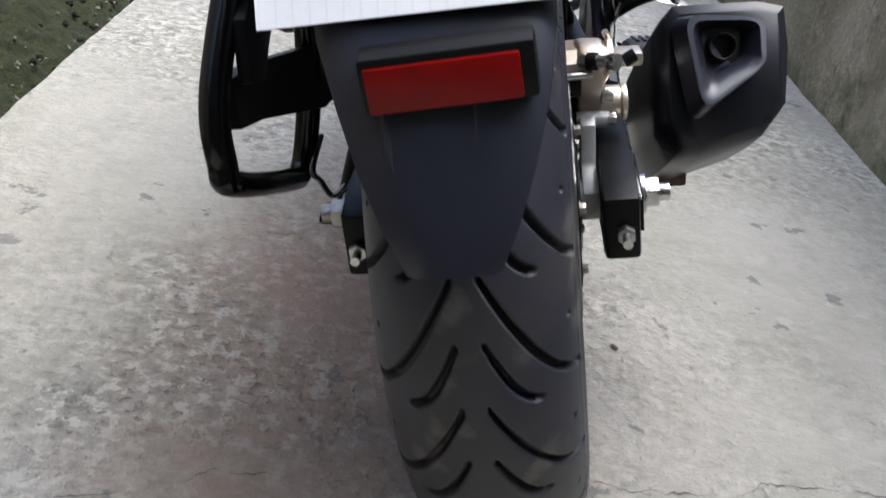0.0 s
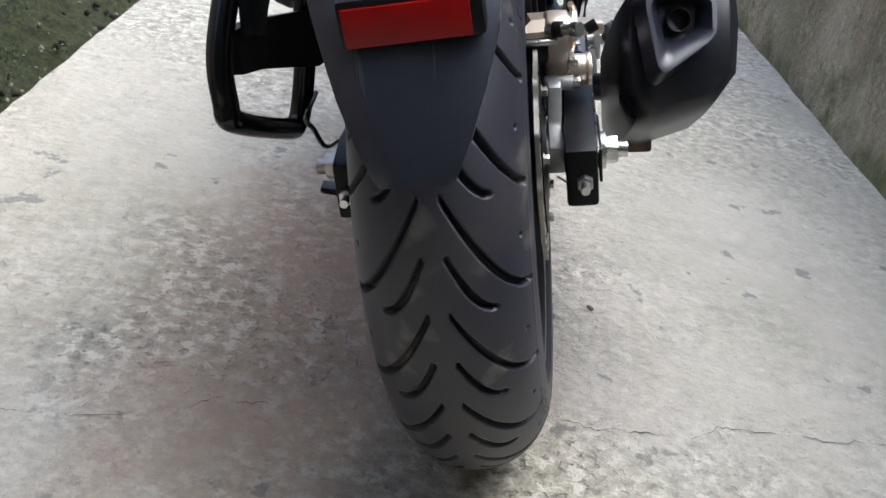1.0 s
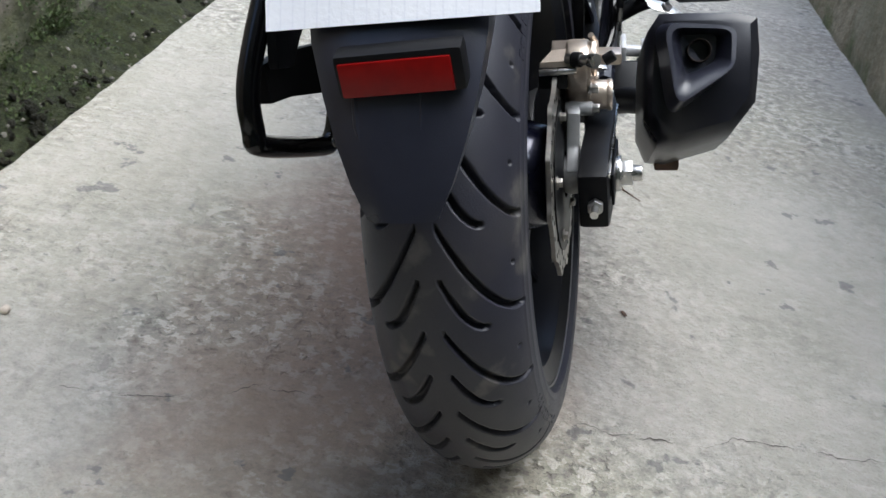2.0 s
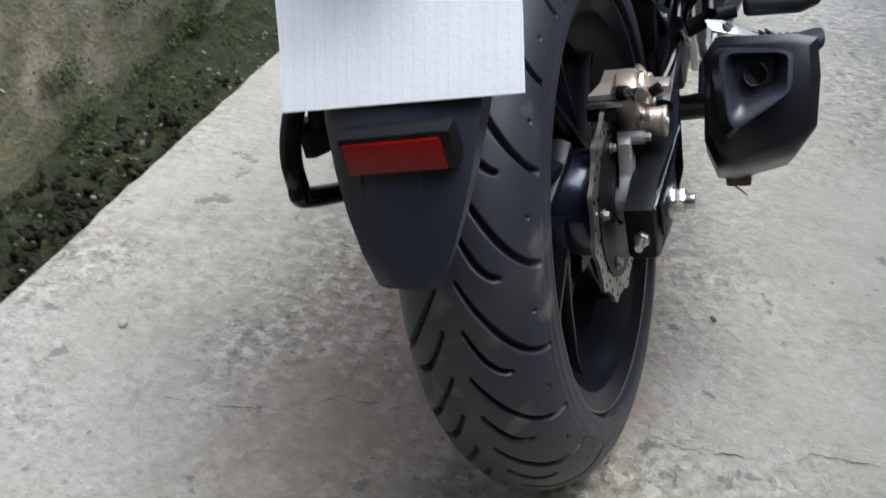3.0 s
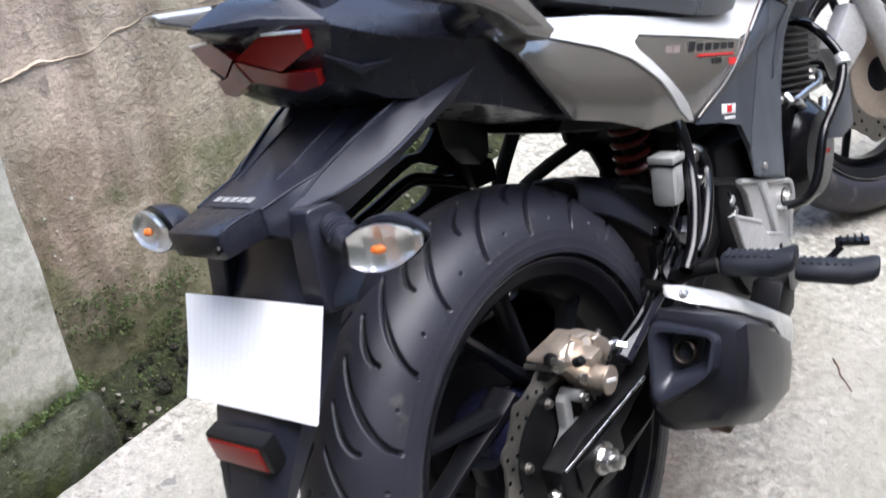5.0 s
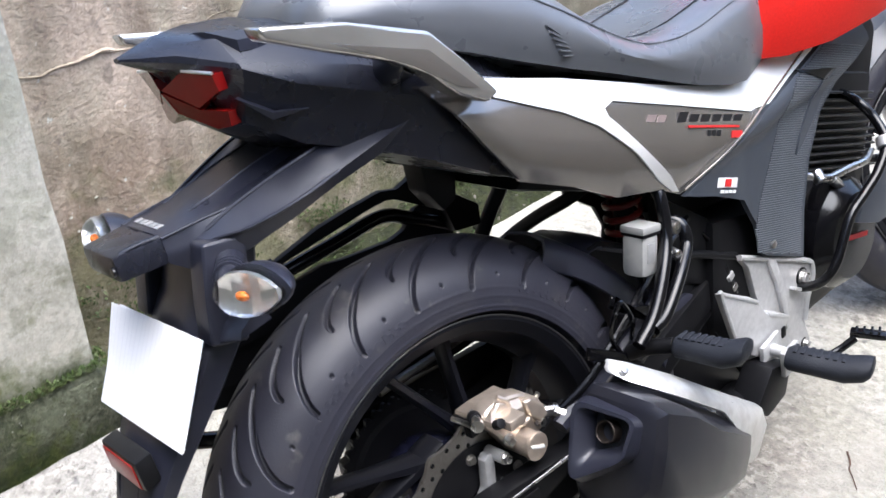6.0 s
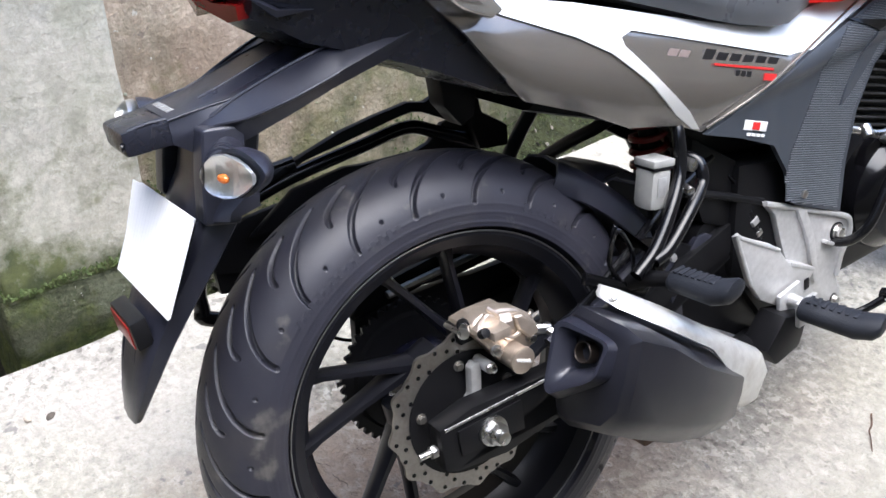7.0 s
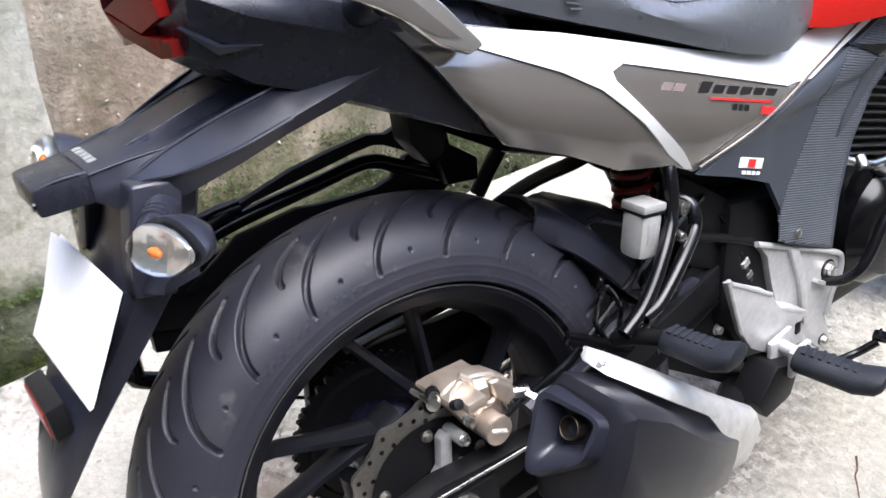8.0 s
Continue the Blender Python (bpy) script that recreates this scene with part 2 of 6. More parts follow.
def ruled(m, spacing, tone):
    """Adds faint upright ruled lines to a paper."""
    n, l = m.node_tree.nodes, m.node_tree.links
    b = n["Principled BSDF"]
    old = b.inputs["Base Color"].links[0].from_socket
    sep = n.new("ShaderNodeSeparateXYZ")
    l.new(n.new("ShaderNodeTexCoord").outputs["Object"], sep.inputs[0])
    soft = n.new("ShaderNodeTexNoise")
    soft.inputs["Scale"].default_value = 40
    k = None
    for op, v in (("MULTIPLY", 1 / spacing), ("FRACT", 0), ("SUBTRACT", 0.5), ("ABSOLUTE", 0)):
        q = n.new("ShaderNodeMath")
        q.operation = op
        l.new(sep.outputs[0] if k is None else k, q.inputs[0])
        q.inputs[1].default_value = v
        k = q.outputs[0]
    r = n.new("ShaderNodeMapRange")
    for i, v in zip((1, 2, 3, 4), (0.10, 0.03, 0.0, 0.55)):
        r.inputs[i].default_value = v
    l.new(k, r.inputs[0])
    q = n.new("ShaderNodeMath")
    q.operation = "MULTIPLY"
    l.new(r.outputs[0], q.inputs[0])
    l.new(soft.outputs["Fac"], q.inputs[1])
    x = n.new("ShaderNodeMix")
    x.data_type = "RGBA"
    l.new(q.outputs[0], x.inputs["Factor"])
    l.new(old, [i for i in x.inputs if i.name == "A" and i.type == "RGBA"][0])
    [i for i in x.inputs if i.name == "B" and i.type == "RGBA"][0].default_value = (*tone, 1)
    l.new([o for o in x.outputs if o.type == "RGBA"][0], b.inputs["Base Color"])


ruled(PAPER, 0.0092, (0.66, 0.66, 0.72))
REFLEX = material("red_reflector", (0.26, 0.004, 0.0035), 0.3, color2=(0.20, 0.003, 0.003), scale=90, bump=0.08, bump_scale=900, spec=0.2)
REDLENS = material("red_lens", (0.21, 0.005, 0.005), 0.14, color2=(0.15, 0.004, 0.004), scale=25, spread=0.6, coat=0.15)
LENS = clear_plastic("clear_lens", (0.97, 0.97, 0.97), 0.10, 1.0)
AMBER = material("amber_bulb", (0.80, 0.20, 0.03), 0.2, coat=0.6)
MIRROR = material("bright_reflector", (0.90, 0.90, 0.90), 0.30, 0.9, bump=0.9, bump_scale=110)
MILKY = material("milky_plastic", (0.31, 0.31, 0.30), 0.4, wear=0.3, wear_color=(0.36, 0.35, 0.33), wear_scale=40)
PEG = material("peg_rubber", (0.014, 0.016, 0.022), 0.55, bump=0.3, bump_scale=500, spec=0.28)
PIPE = material("heat_stained_steel", (0.055, 0.043, 0.036), 0.45, 0.7, color2=(0.035, 0.028, 0.024), scale=70)
STONE = material("pale_stone", (0.52, 0.46, 0.38), 0.8, color2=(0.40, 0.35, 0.30), scale=200)
GRIT = material("gutter_grit", (0.24, 0.22, 0.19), 0.9, color2=(0.14, 0.13, 0.11), scale=120)
LITTER = material("dry_leaf", (0.10, 0.085, 0.07), 0.8, color2=(0.05, 0.042, 0.035), scale=90)
RUST = material("rusty_steel", (0.16, 0.09, 0.06), 0.7, 0.3, color2=(0.07, 0.05, 0.04), scale=80)
MARK = material("white_print", (0.75, 0.75, 0.75), 0.5)
MARK_RED = material("red_print", (0.6, 0.02, 0.02), 0.5)
MARK_PALE = material("faded_print", (0.24, 0.19, 0.18), 0.5)
MARK_BLACK = material("black_print", (0.012, 0.012, 0.014), 0.4)
SPRING = material("red_spring", (0.16, 0.008, 0.006), 0.4, coat=0.2)


# ---- mesh helpers ----
def finish(bm, smooth=35.0):
    bmesh.ops.recalc_face_normals(bm, faces=bm.faces[:])
    limit = radians(smooth)
    for f in bm.faces:
        f.smooth = True
    for e in bm.edges:
        e.smooth = len(e.link_faces) == 2 and e.calc_face_angle(0.0) < limit
    return bm


def part(name, bm, mat, parent=None, label="", smooth=35.0, loc=None):
    """Links a bmesh as one mesh object under a thing or part."""
    finish(bm, smooth)
    me = bpy.data.meshes.new(name)
    bm.to_mesh(me)
    bm.free()
    me.materials.append(mat)
    ob = new(name, me)
    if parent is not None:
        ob.parent = parent
    if loc is not None:
        ob.location = loc
    if label:
        tagged(ob, label)
    return ob


def bevel(bm, width, segments=2, angle=30):
    edges = [e for e in bm.edges if len(e.link_faces) == 2 and e.calc_face_angle(0.0) > radians(angle)]
    if width and edges:
        bmesh.ops.bevel(bm, geom=edges, offset=width, segments=segments, affect="EDGES", profile=0.6, clamp_overlap=True)
    return bm


def box(size, at=(0, 0, 0), turn=(0, 0, 0), bev=0.002, bm=None):
    bm2 = bmesh.new()
    bmesh.ops.create_cube(bm2, size=1.0)
    bmesh.ops.scale(bm2, vec=size, verts=bm2.verts[:])
    bevel(bm2, bev)
    bmesh.ops.transform(bm2, matrix=pose(*at, *turn), verts=bm2.verts[:])
    return merge(bm, bm2)


def merge(bm, other):
    if bm is None:
        return other
    me = bpy.data.meshes.new("tmp")
    other.to_mesh(me)
    other.free()
    bm.from_mesh(me)
    bpy.data.meshes.remove(me)
    return bm


def rod(a, b, r, r2=None, n=16, bev=0.0, bm=None):
    """A round bar from a to b."""
    bm2 = bmesh.new()
    a, b = Vector(a), Vector(b)
    bmesh.ops.create_cone(bm2, cap_ends=True, segments=n, radius1=r, radius2=r if r2 is None else r2, depth=(b - a).length)
    bevel(bm2, bev, 2, 40)
    m = Matrix.Translation((a + b) / 2) @ (b - a).to_track_quat("Z", "Y").to_matrix().to_4x4()
    bmesh.ops.transform(bm2, matrix=m, verts=bm2.verts[:])
    return merge(bm, bm2)


def lathe(profile, n=96, axis_at=(0, 0, 0), closed=True, bm=None):
    """Turns (x, r) round the x axis through axis_at."""
    bm2 = bmesh.new()
    rings = []
    for k in range(n):
        a = 2 * math.pi * k / n
        rings.append([bm2.verts.new((axis_at[0] + x, axis_at[1] + r * math.cos(a), axis_at[2] + r * math.sin(a))) for x, r in profile])
    m = len(profile)
    for k in range(n):
        p, q = rings[k], rings[(k + 1) % n]
        for j in range(m if closed else m - 1):
            bm2.faces.new((p[j], p[(j + 1) % m], q[(j + 1) % m], q[j]))
    return merge(bm, bm2)


def loft(rings, cap=True, bm=None):
    """Skins equal-length rings of points."""
    bm2 = bmesh.new()
    vs = [[bm2.verts.new(p) for p in ring] for ring in rings]
    n = len(rings[0])
    for a, b in zip(vs, vs[1:]):
        for j in range(n):
            bm2.faces.new((a[j], a[(j + 1) % n], b[(j + 1) % n], b[j]))
    if cap:
        bm2.faces.new(vs[0])
        bm2.faces.new(vs[-1])
    return merge(bm, bm2)


def smooth_path(points, steps=6, closed=False):
    pts = [Vector(p) for p in points]
    if closed:
        pts = [pts[-1]] + pts + [pts[0], pts[1]]
    else:
        pts = [2 * pts[0] - pts[1]] + pts + [2 * pts[-1] - pts[-2]]
    out = []
    for i in range(1, len(pts) - 2):
        p0, p1, p2, p3 = pts[i - 1 : i + 3]
        for s in range(steps):
            t = s / steps
            out.append(0.5 * (2 * p1 + (p2 - p0) * t + (2 * p0 - 5 * p1 + 4 * p2 - p3) * t * t + (3 * p1 - p0 - 3 * p2 + p3) * t**3))
    if not closed:
        out.append(pts[-2])
    return out


def tube(points, r, n=12, steps=6, closed=False, flat=1.0, bm=None):
    """A bar of round section bent along points; r may be a list along the points."""
    path = smooth_path(points, steps, closed)
    rings, side = [], None
    for i, p in enumerate(path):
        q0, q1 = path[i - 1] if (i or closed) else p, path[(i + 1) % len(path)] if (i + 1 < len(path) or closed) else p
        d = (q1 - q0).normalized()
        if side is None:
            side = d.orthogonal().normalized()
        side = (side - d * side.dot(d)).normalized()
        up = d.cross(side)
        rr = r if not isinstance(r, (list, tuple)) else float(np.interp(i / (len(path) - 1), np.linspace(0, 1, len(r)), r))
        rings.append([p + rr * (math.cos(a) * side + flat * math.sin(a) * up) for a in (2 * math.pi * k / n for k in range(n))])
    if closed:
        rings.append(rings[0])
        bm2 = loft(rings, cap=False)
        bmesh.ops.remove_doubles(bm2, verts=bm2.verts[:], dist=1e-6)
        return merge(bm, bm2)
    return loft(rings, True, bm)


def prism(outline, x0, x1, bev=0.002, segments=2, bm=None):
    """A (y, z) outline drawn out from x0 to x1, edges rounded."""
    bm2 = bmesh.new()
    a = [bm2.verts.new((x0, y, z)) for y, z in outline]
    b = [bm2.verts.new((x1, y, z)) for y, z in outline]
    bm2.faces.new(a)
    bm2.faces.new(b)
    n = len(a)
    for j in range(n):
        bm2.faces.new((a[j], a[(j + 1) % n], b[(j + 1) % n], b[j]))
    bmesh.ops.recalc_face_normals(bm2, faces=bm2.faces[:])
    bevel(bm2, bev, segments, 25)
    return merge(bm, bm2)


def panel(outline, depth, thick=0.004, mirror=1, bm=None, step=0.009):
    """A moulded panel: a (y, z) outline whose depth in x follows depth(y, z)."""
    pts = []
    for (y0, z0), (y1, z1) in zip(outline, outline[1:] + outline[:1]):
        n = max(1, int(math.hypot(y1 - y0, z1 - z0) / step))
        pts += [Vector((y0 + (y1 - y0) * k / n, z0 + (z1 - z0) * k / n)) for k in range(n)]
    m = len(pts)

    def inside(y, z):
        hit = False
        for a, b in zip(pts, pts[1:] + pts[:1]):
            if (a.y > z) != (b.y > z) and y < (b.x - a.x) * (z - a.y) / (b.y - a.y) + a.x:
                hit = not hit
        return hit

    lo_y, hi_y = min(p.x for p in pts), max(p.x for p in pts)
    lo_z, hi_z = min(p.y for p in pts), max(p.y for p in pts)
    grid = []
    for i in range(int((hi_y - lo_y) / step) + 1):
        for j in range(int((hi_z - lo_z) / step) + 1):
            y, z = lo_y + step * (i + 0.5 * (j % 2)), lo_z + step * j
            if inside(y, z) and min((p - Vector((y, z))).length for p in pts) > step * 0.4:
                grid.append(Vector((y, z)))
    loop = list(range(m))
    vs, _, faces, _, _, _ = delaunay_2d_cdt(pts + grid, [(k, (k + 1) % m) for k in range(m)], [loop], 1, 1e-6)
    bm2 = bmesh.new()
    verts = [bm2.verts.new((depth(v.x, v.y), v.x, v.y)) for v in vs]
    for f in faces:
        bm2.faces.new([verts[k] for k in f])
    ext = bmesh.ops.extrude_face_region(bm2, geom=bm2.faces[:])
    for v in ext["geom"]:
        if isinstance(v, bmesh.types.BMVert):
            v.co.x -= thick
    for v in bm2.verts:
        v.co.x *= mirror
    return merge(bm, bm2)


def turned(bm, m):
    bmesh.ops.transform(bm, matrix=m, verts=bm.verts[:])
    return bm


def bolt(a, d, r, h, bm=None):
    """A hexagon head on a washer, standing at a along d."""
    a, d = Vector(a), Vector(d).normalized()
    bm = rod(a, a + d * h * 0.22, r * 1.35, n=20, bm=bm)
    return rod(a + d * h * 0.2, a + d * h, r, n=6, bev=r * 0.12, bm=bm)


# ---- the passage ----
def rough_sheet(nu, nv, place, amp=0.0, freq=6.0, seed=0.0):
    """A grid mesh; place(u, v) gives the point, pushed along its normal by noise."""
    bm = bmesh.new()
    vs = [[bm.verts.new(place(i / nu, j / nv)) for j in range(nv + 1)] for i in range(nu + 1)]
    for i in range(nu):
        for j in range(nv):
            bm.faces.new((vs[i][j], vs[i + 1][j], vs[i + 1][j + 1], vs[i][j + 1]))
    bm.normal_update()
    if amp:
        for v in bm.verts:
            k = noise.fractal(Vector(v.co) * freq + Vector((seed, seed, seed)), 0.9, 2.0, 5)
            v.co += v.normal * amp * k
    return bm


def slab_edge(y):
    return -0.805 + 0.005 * noise.noise(Vector((y * 5.0, 3.1, 0))) + 0.004 * noise.noise(Vector((y * 23.0, 7.1, 0)))


def slab_point(u, v):
    y = -3.0 + 12.0 * v
    if u < 0.12:
        k = u / 0.12
        return (slab_edge(y) - 0.02 * (1 - k), y, -0.22 * (1 - k) ** 1.0)
    k = (u - 0.12) / 0.88
    x = slab_edge(y) + (0.86 - slab_edge(y)) * k
    return (x, y, 0.0)


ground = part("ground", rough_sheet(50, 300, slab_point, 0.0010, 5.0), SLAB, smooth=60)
tagged(ground, "pale weathered cement slab with stains, pits and shade coloured in by the wheel", "ground", kind="structure")

gutter = part("gutter", rough_sheet(14, 260, lambda u, v: (-0.80 - 0.36 * u, -3.0 + 12.0 * v, -0.14 - 0.09 * math.sin(math.pi * u) - 0.04 * u * u), 0.035, 16.0, 4.0), SOIL, smooth=60)
tagged(gutter, "dark wet soil in the gutter beside the slab", "gutter", kind="structure")


def bank_point(u, v):
    """Debris banked against the wall foot, higher away from the buttress."""
    y = -0.06 + 9.0 * v ** 1.6
    k = max(0.0, min(1.0, (y - 0.35) / 0.6))
    k = k * k * (3 - 2 * k)
    x = -0.895 - 0.27 * u
    return (x, y, -0.20 - 0.02 * (1 - u) + (0.07 + 0.05 * k) * u ** 0.8 + 0.03 * noise.noise(Vector((y * 3.0, 5.0, 0))))


bank = part("bank", rough_sheet(26, 420, bank_point, 0.013, 24.0, 9.0), BANK, smooth=60)
tagged(bank, "damp mossy debris banked against the wall foot", "bank", kind="structure")


def wall(name, x, thick, height, mat, label, sign, amp=0.008, y0=-3.0, y1=9.0):
    bm = rough_sheet(260, 60, lambda u, v: (x, y0 + (y1 - y0) * u, -0.3 + (height + 0.3) * v), amp, 5.0, x)
    front = bm.faces[:]
    ext = bmesh.ops.extrude_face_region(bm, geom=front)
    for v in ext["geom"]:
        if isinstance(v, bmesh.types.BMVert):
            v.co.x = x + sign * thick
    return tagged(part(name, bm, mat, smooth=60), label, "wall", kind="structure")


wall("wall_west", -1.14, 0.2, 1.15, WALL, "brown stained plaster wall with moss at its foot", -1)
wall("wall_east", 0.84, 0.2, 1.4, WALL_R, "mossy olive cement wall", 1)


def end_wall(name, y, d, h=2.0, mat=WALL_R):
    bm = box((2.4, 0.2, h), (-0.15, y + d * 0.1, h / 2 - 0.1), bev=0.01)
    return tagged(part(name, bm, mat), "added unseen plain weathered cement wall closing the passage", "wall", kind="structure")


end_wall("wall_north", 9.0, 1)
# tall unseen wall, added close behind the camera to block light from the south
end_wall("shade_wall_south", -1.55, -1, 3.4, MOSSY)


def make_pillar():
    root = tagged(new("pillar"), "pale cement buttress with a mossy footing against the wall", "pillar", kind="structure")
    bm = bmesh.new()
    bmesh.ops.create_cube(bm, size=1.0)
    bmesh.ops.scale(bm, vec=(0.30, 0.285, 1.40), verts=bm.verts[:])
    bevel(bm, 0.008, 2)
    bmesh.ops.subdivide_edges(bm, edges=[e for e in bm.edges if e.calc_length() > 0.2], cuts=24, use_grid_fill=True)
    for v in bm.verts:
        v.co += 0.006 * noise.noise_vector(v.co * 7.0)
    part("shaft", turned(bm, pose(-1.01, -0.224, 0.79)), PILLAR, root, smooth=60)
    bm = bmesh.new()
    bmesh.ops.create_cube(bm, size=1.0)
    bmesh.ops.scale(bm, vec=(0.33, 0.325, 0.40), verts=bm.verts[:])
    bevel(bm, 0.022, 3)
    bmesh.ops.subdivide_edges(bm, edges=[e for e in bm.edges if e.calc_length() > 0.15], cuts=14, use_grid_fill=True)
    for v in bm.verts:
        v.co += 0.010 * noise.noise_vector(v.co * 9.0)
        if v.co.z > 0.1:
            v.co.z += 0.12 * (v.co.x * -1 - 0.1) * 0.5
    part("footing", turned(bm, pose(-1.0, -0.218, -0.085)), MOSSY, root, "damp green mossy footing", smooth=60)
    return root


make_pillar()

# ---- the motorcycle, built upright about its rear wheel's contact, then leant on its stand ----
LEANING = 12.19
bike = new("motorcycle")
bike.matrix_world = pose(0, 0, 0, 0, -LEANING, 0)
tagged(bike, "naked street motorcycle in black, silver and red leaning on its stand", "motorcycle")
AX = 0.314
# the chassis stands a little askew to the axes in which its loose parts are placed
MB = Matrix.Translation((0.0178, 0, 0.3140)) @ pose(0, 0, 0, -0.78, -2.87, -3.64) @ Matrix.Translation((0, 0, -0.314))
MIRRORED = MB @ Matrix.Diagonal((-1, 1, 1, 1)) @ MB.inverted()


def tyre(R, rc, rim_r, rim_x, grooved, steps=1680, across=150):
    """A tyre round the x axis; grooves are cut into the tread in pairs."""
    phis = np.radians(np.linspace(-97, 97, across))
    xs, rs = rc * np.sin(phis), R - rc + rc * np.cos(phis)
    side = [(rim_x + 0.004, rim_r + 0.010), (rim_x - 0.002, rim_r), (rim_x - 0.016, rim_r - 0.012)]
    px = np.r_[[-s[0] for s in side[::-1]], xs, [s[0] for s in side]]
    pr = np.r_[[s[1] for s in side[::-1]], rs, [s[1] for s in side]]
    nx_, nr_ = np.r_[np.zeros(3), np.sin(phis), np.zeros(3)], np.r_[np.zeros(3), np.cos(phis), np.zeros(3)]
    th = np.linspace(0, 2 * np.pi, steps, endpoint=False)
    A, T = np.abs(px)[None, :], th[:, None]
    depth = np.zeros((steps, len(px)))
    if grooved:
        pitch = 2 * np.pi / 21
        arc = np.r_[np.full(3, 9.0), np.abs(phis) * rc, np.full(3, 9.0)][None, :]
        def cut(start, length, sweep, first, w, deep):
            u = (arc - start) / length
            uc = np.clip(u, 0, 1)
            centre = np.radians(sweep) * (1 - (1 - uc) ** 1.8)
            slope = np.radians(sweep) * 1.8 * (1 - uc) ** 0.8 * pr[None, :] / length
            d = (T - np.radians(first) - centre + pitch / 2) % pitch - pitch / 2
            dist = np.abs(d) * pr[None, :] / np.sqrt(1 + slope**2)
            out = np.maximum(np.maximum(-u, u - 1), 0) * length
            half = w * np.clip(0.55 + 1.2 * uc, 0.5, 1.0)
            return deep * np.clip((half - np.hypot(dist, out * 1.2)) / 0.0008 + 0.5, 0, 1)
        depth = np.maximum(depth, cut(0.009, 0.082, 16.0, 164.2, 0.0029, 0.0085))
        depth = np.maximum(depth, cut(0.010, 0.036, 8.5, 172.6, 0.0027, 0.008))
        d = (T - np.radians(171.5) + pitch / 2) % pitch - pitch / 2
        depth = np.maximum(depth, 0.005 * np.clip((0.0015 - np.hypot(d * pr[None, :] * 0.8, arc - 0.078)) / 0.0012 + 0.5, 0, 1))
        for mid, tall in ((0.0935, 0.0006), (0.1035, 0.0006), (0.1155, 0.0009)):
            depth = depth - tall * np.exp(-(((arc - mid) / 0.0011) ** 2))
    X = px[None, :] - depth * nx_[None, :]
    Rr = pr[None, :] - depth * nr_[None, :]
    co = np.stack([np.broadcast_to(X, Rr.shape), Rr * np.cos(T), Rr * np.sin(T)], -1).reshape(-1, 3)
    m = len(px)
    i, j = np.meshgrid(np.arange(steps), np.arange(m), indexing="ij")
    i2, j2 = (i + 1) % steps, (j + 1) % m
    faces = np.stack([i * m + j, i * m + j2, i2 * m + j2, i2 * m + j], -1).reshape(-1, 4)
    me = bpy.data.meshes.new("tyre")
    me.from_pydata(co.tolist(), [], faces.tolist())
    me.polygons.foreach_set("use_smooth", np.ones(len(faces), bool))
    me.update()
    me.materials.append(RUBBER)
    return new("tyre", me)


def rim_profile(w, r):
    outer = [(-w, r), (-w + 0.006, r - 0.004), (-w + 0.012, r - 0.016), (-w + 0.035, r - 0.020), (-0.015, r - 0.036), (0.015, r - 0.036), (w - 0.035, r - 0.020), (w - 0.012, r - 0.016), (w - 0.006, r - 0.004), (w, r)]
    inner = [(w + 0.001, r - 0.006), (w - 0.008, r - 0.021), (w - 0.034, r - 0.027), (0.015, r - 0.043), (-0.015, r - 0.043), (-w + 0.034, r - 0.027), (-w + 0.008, r - 0.021), (-w - 0.001, r - 0.006)]
    return outer + inner


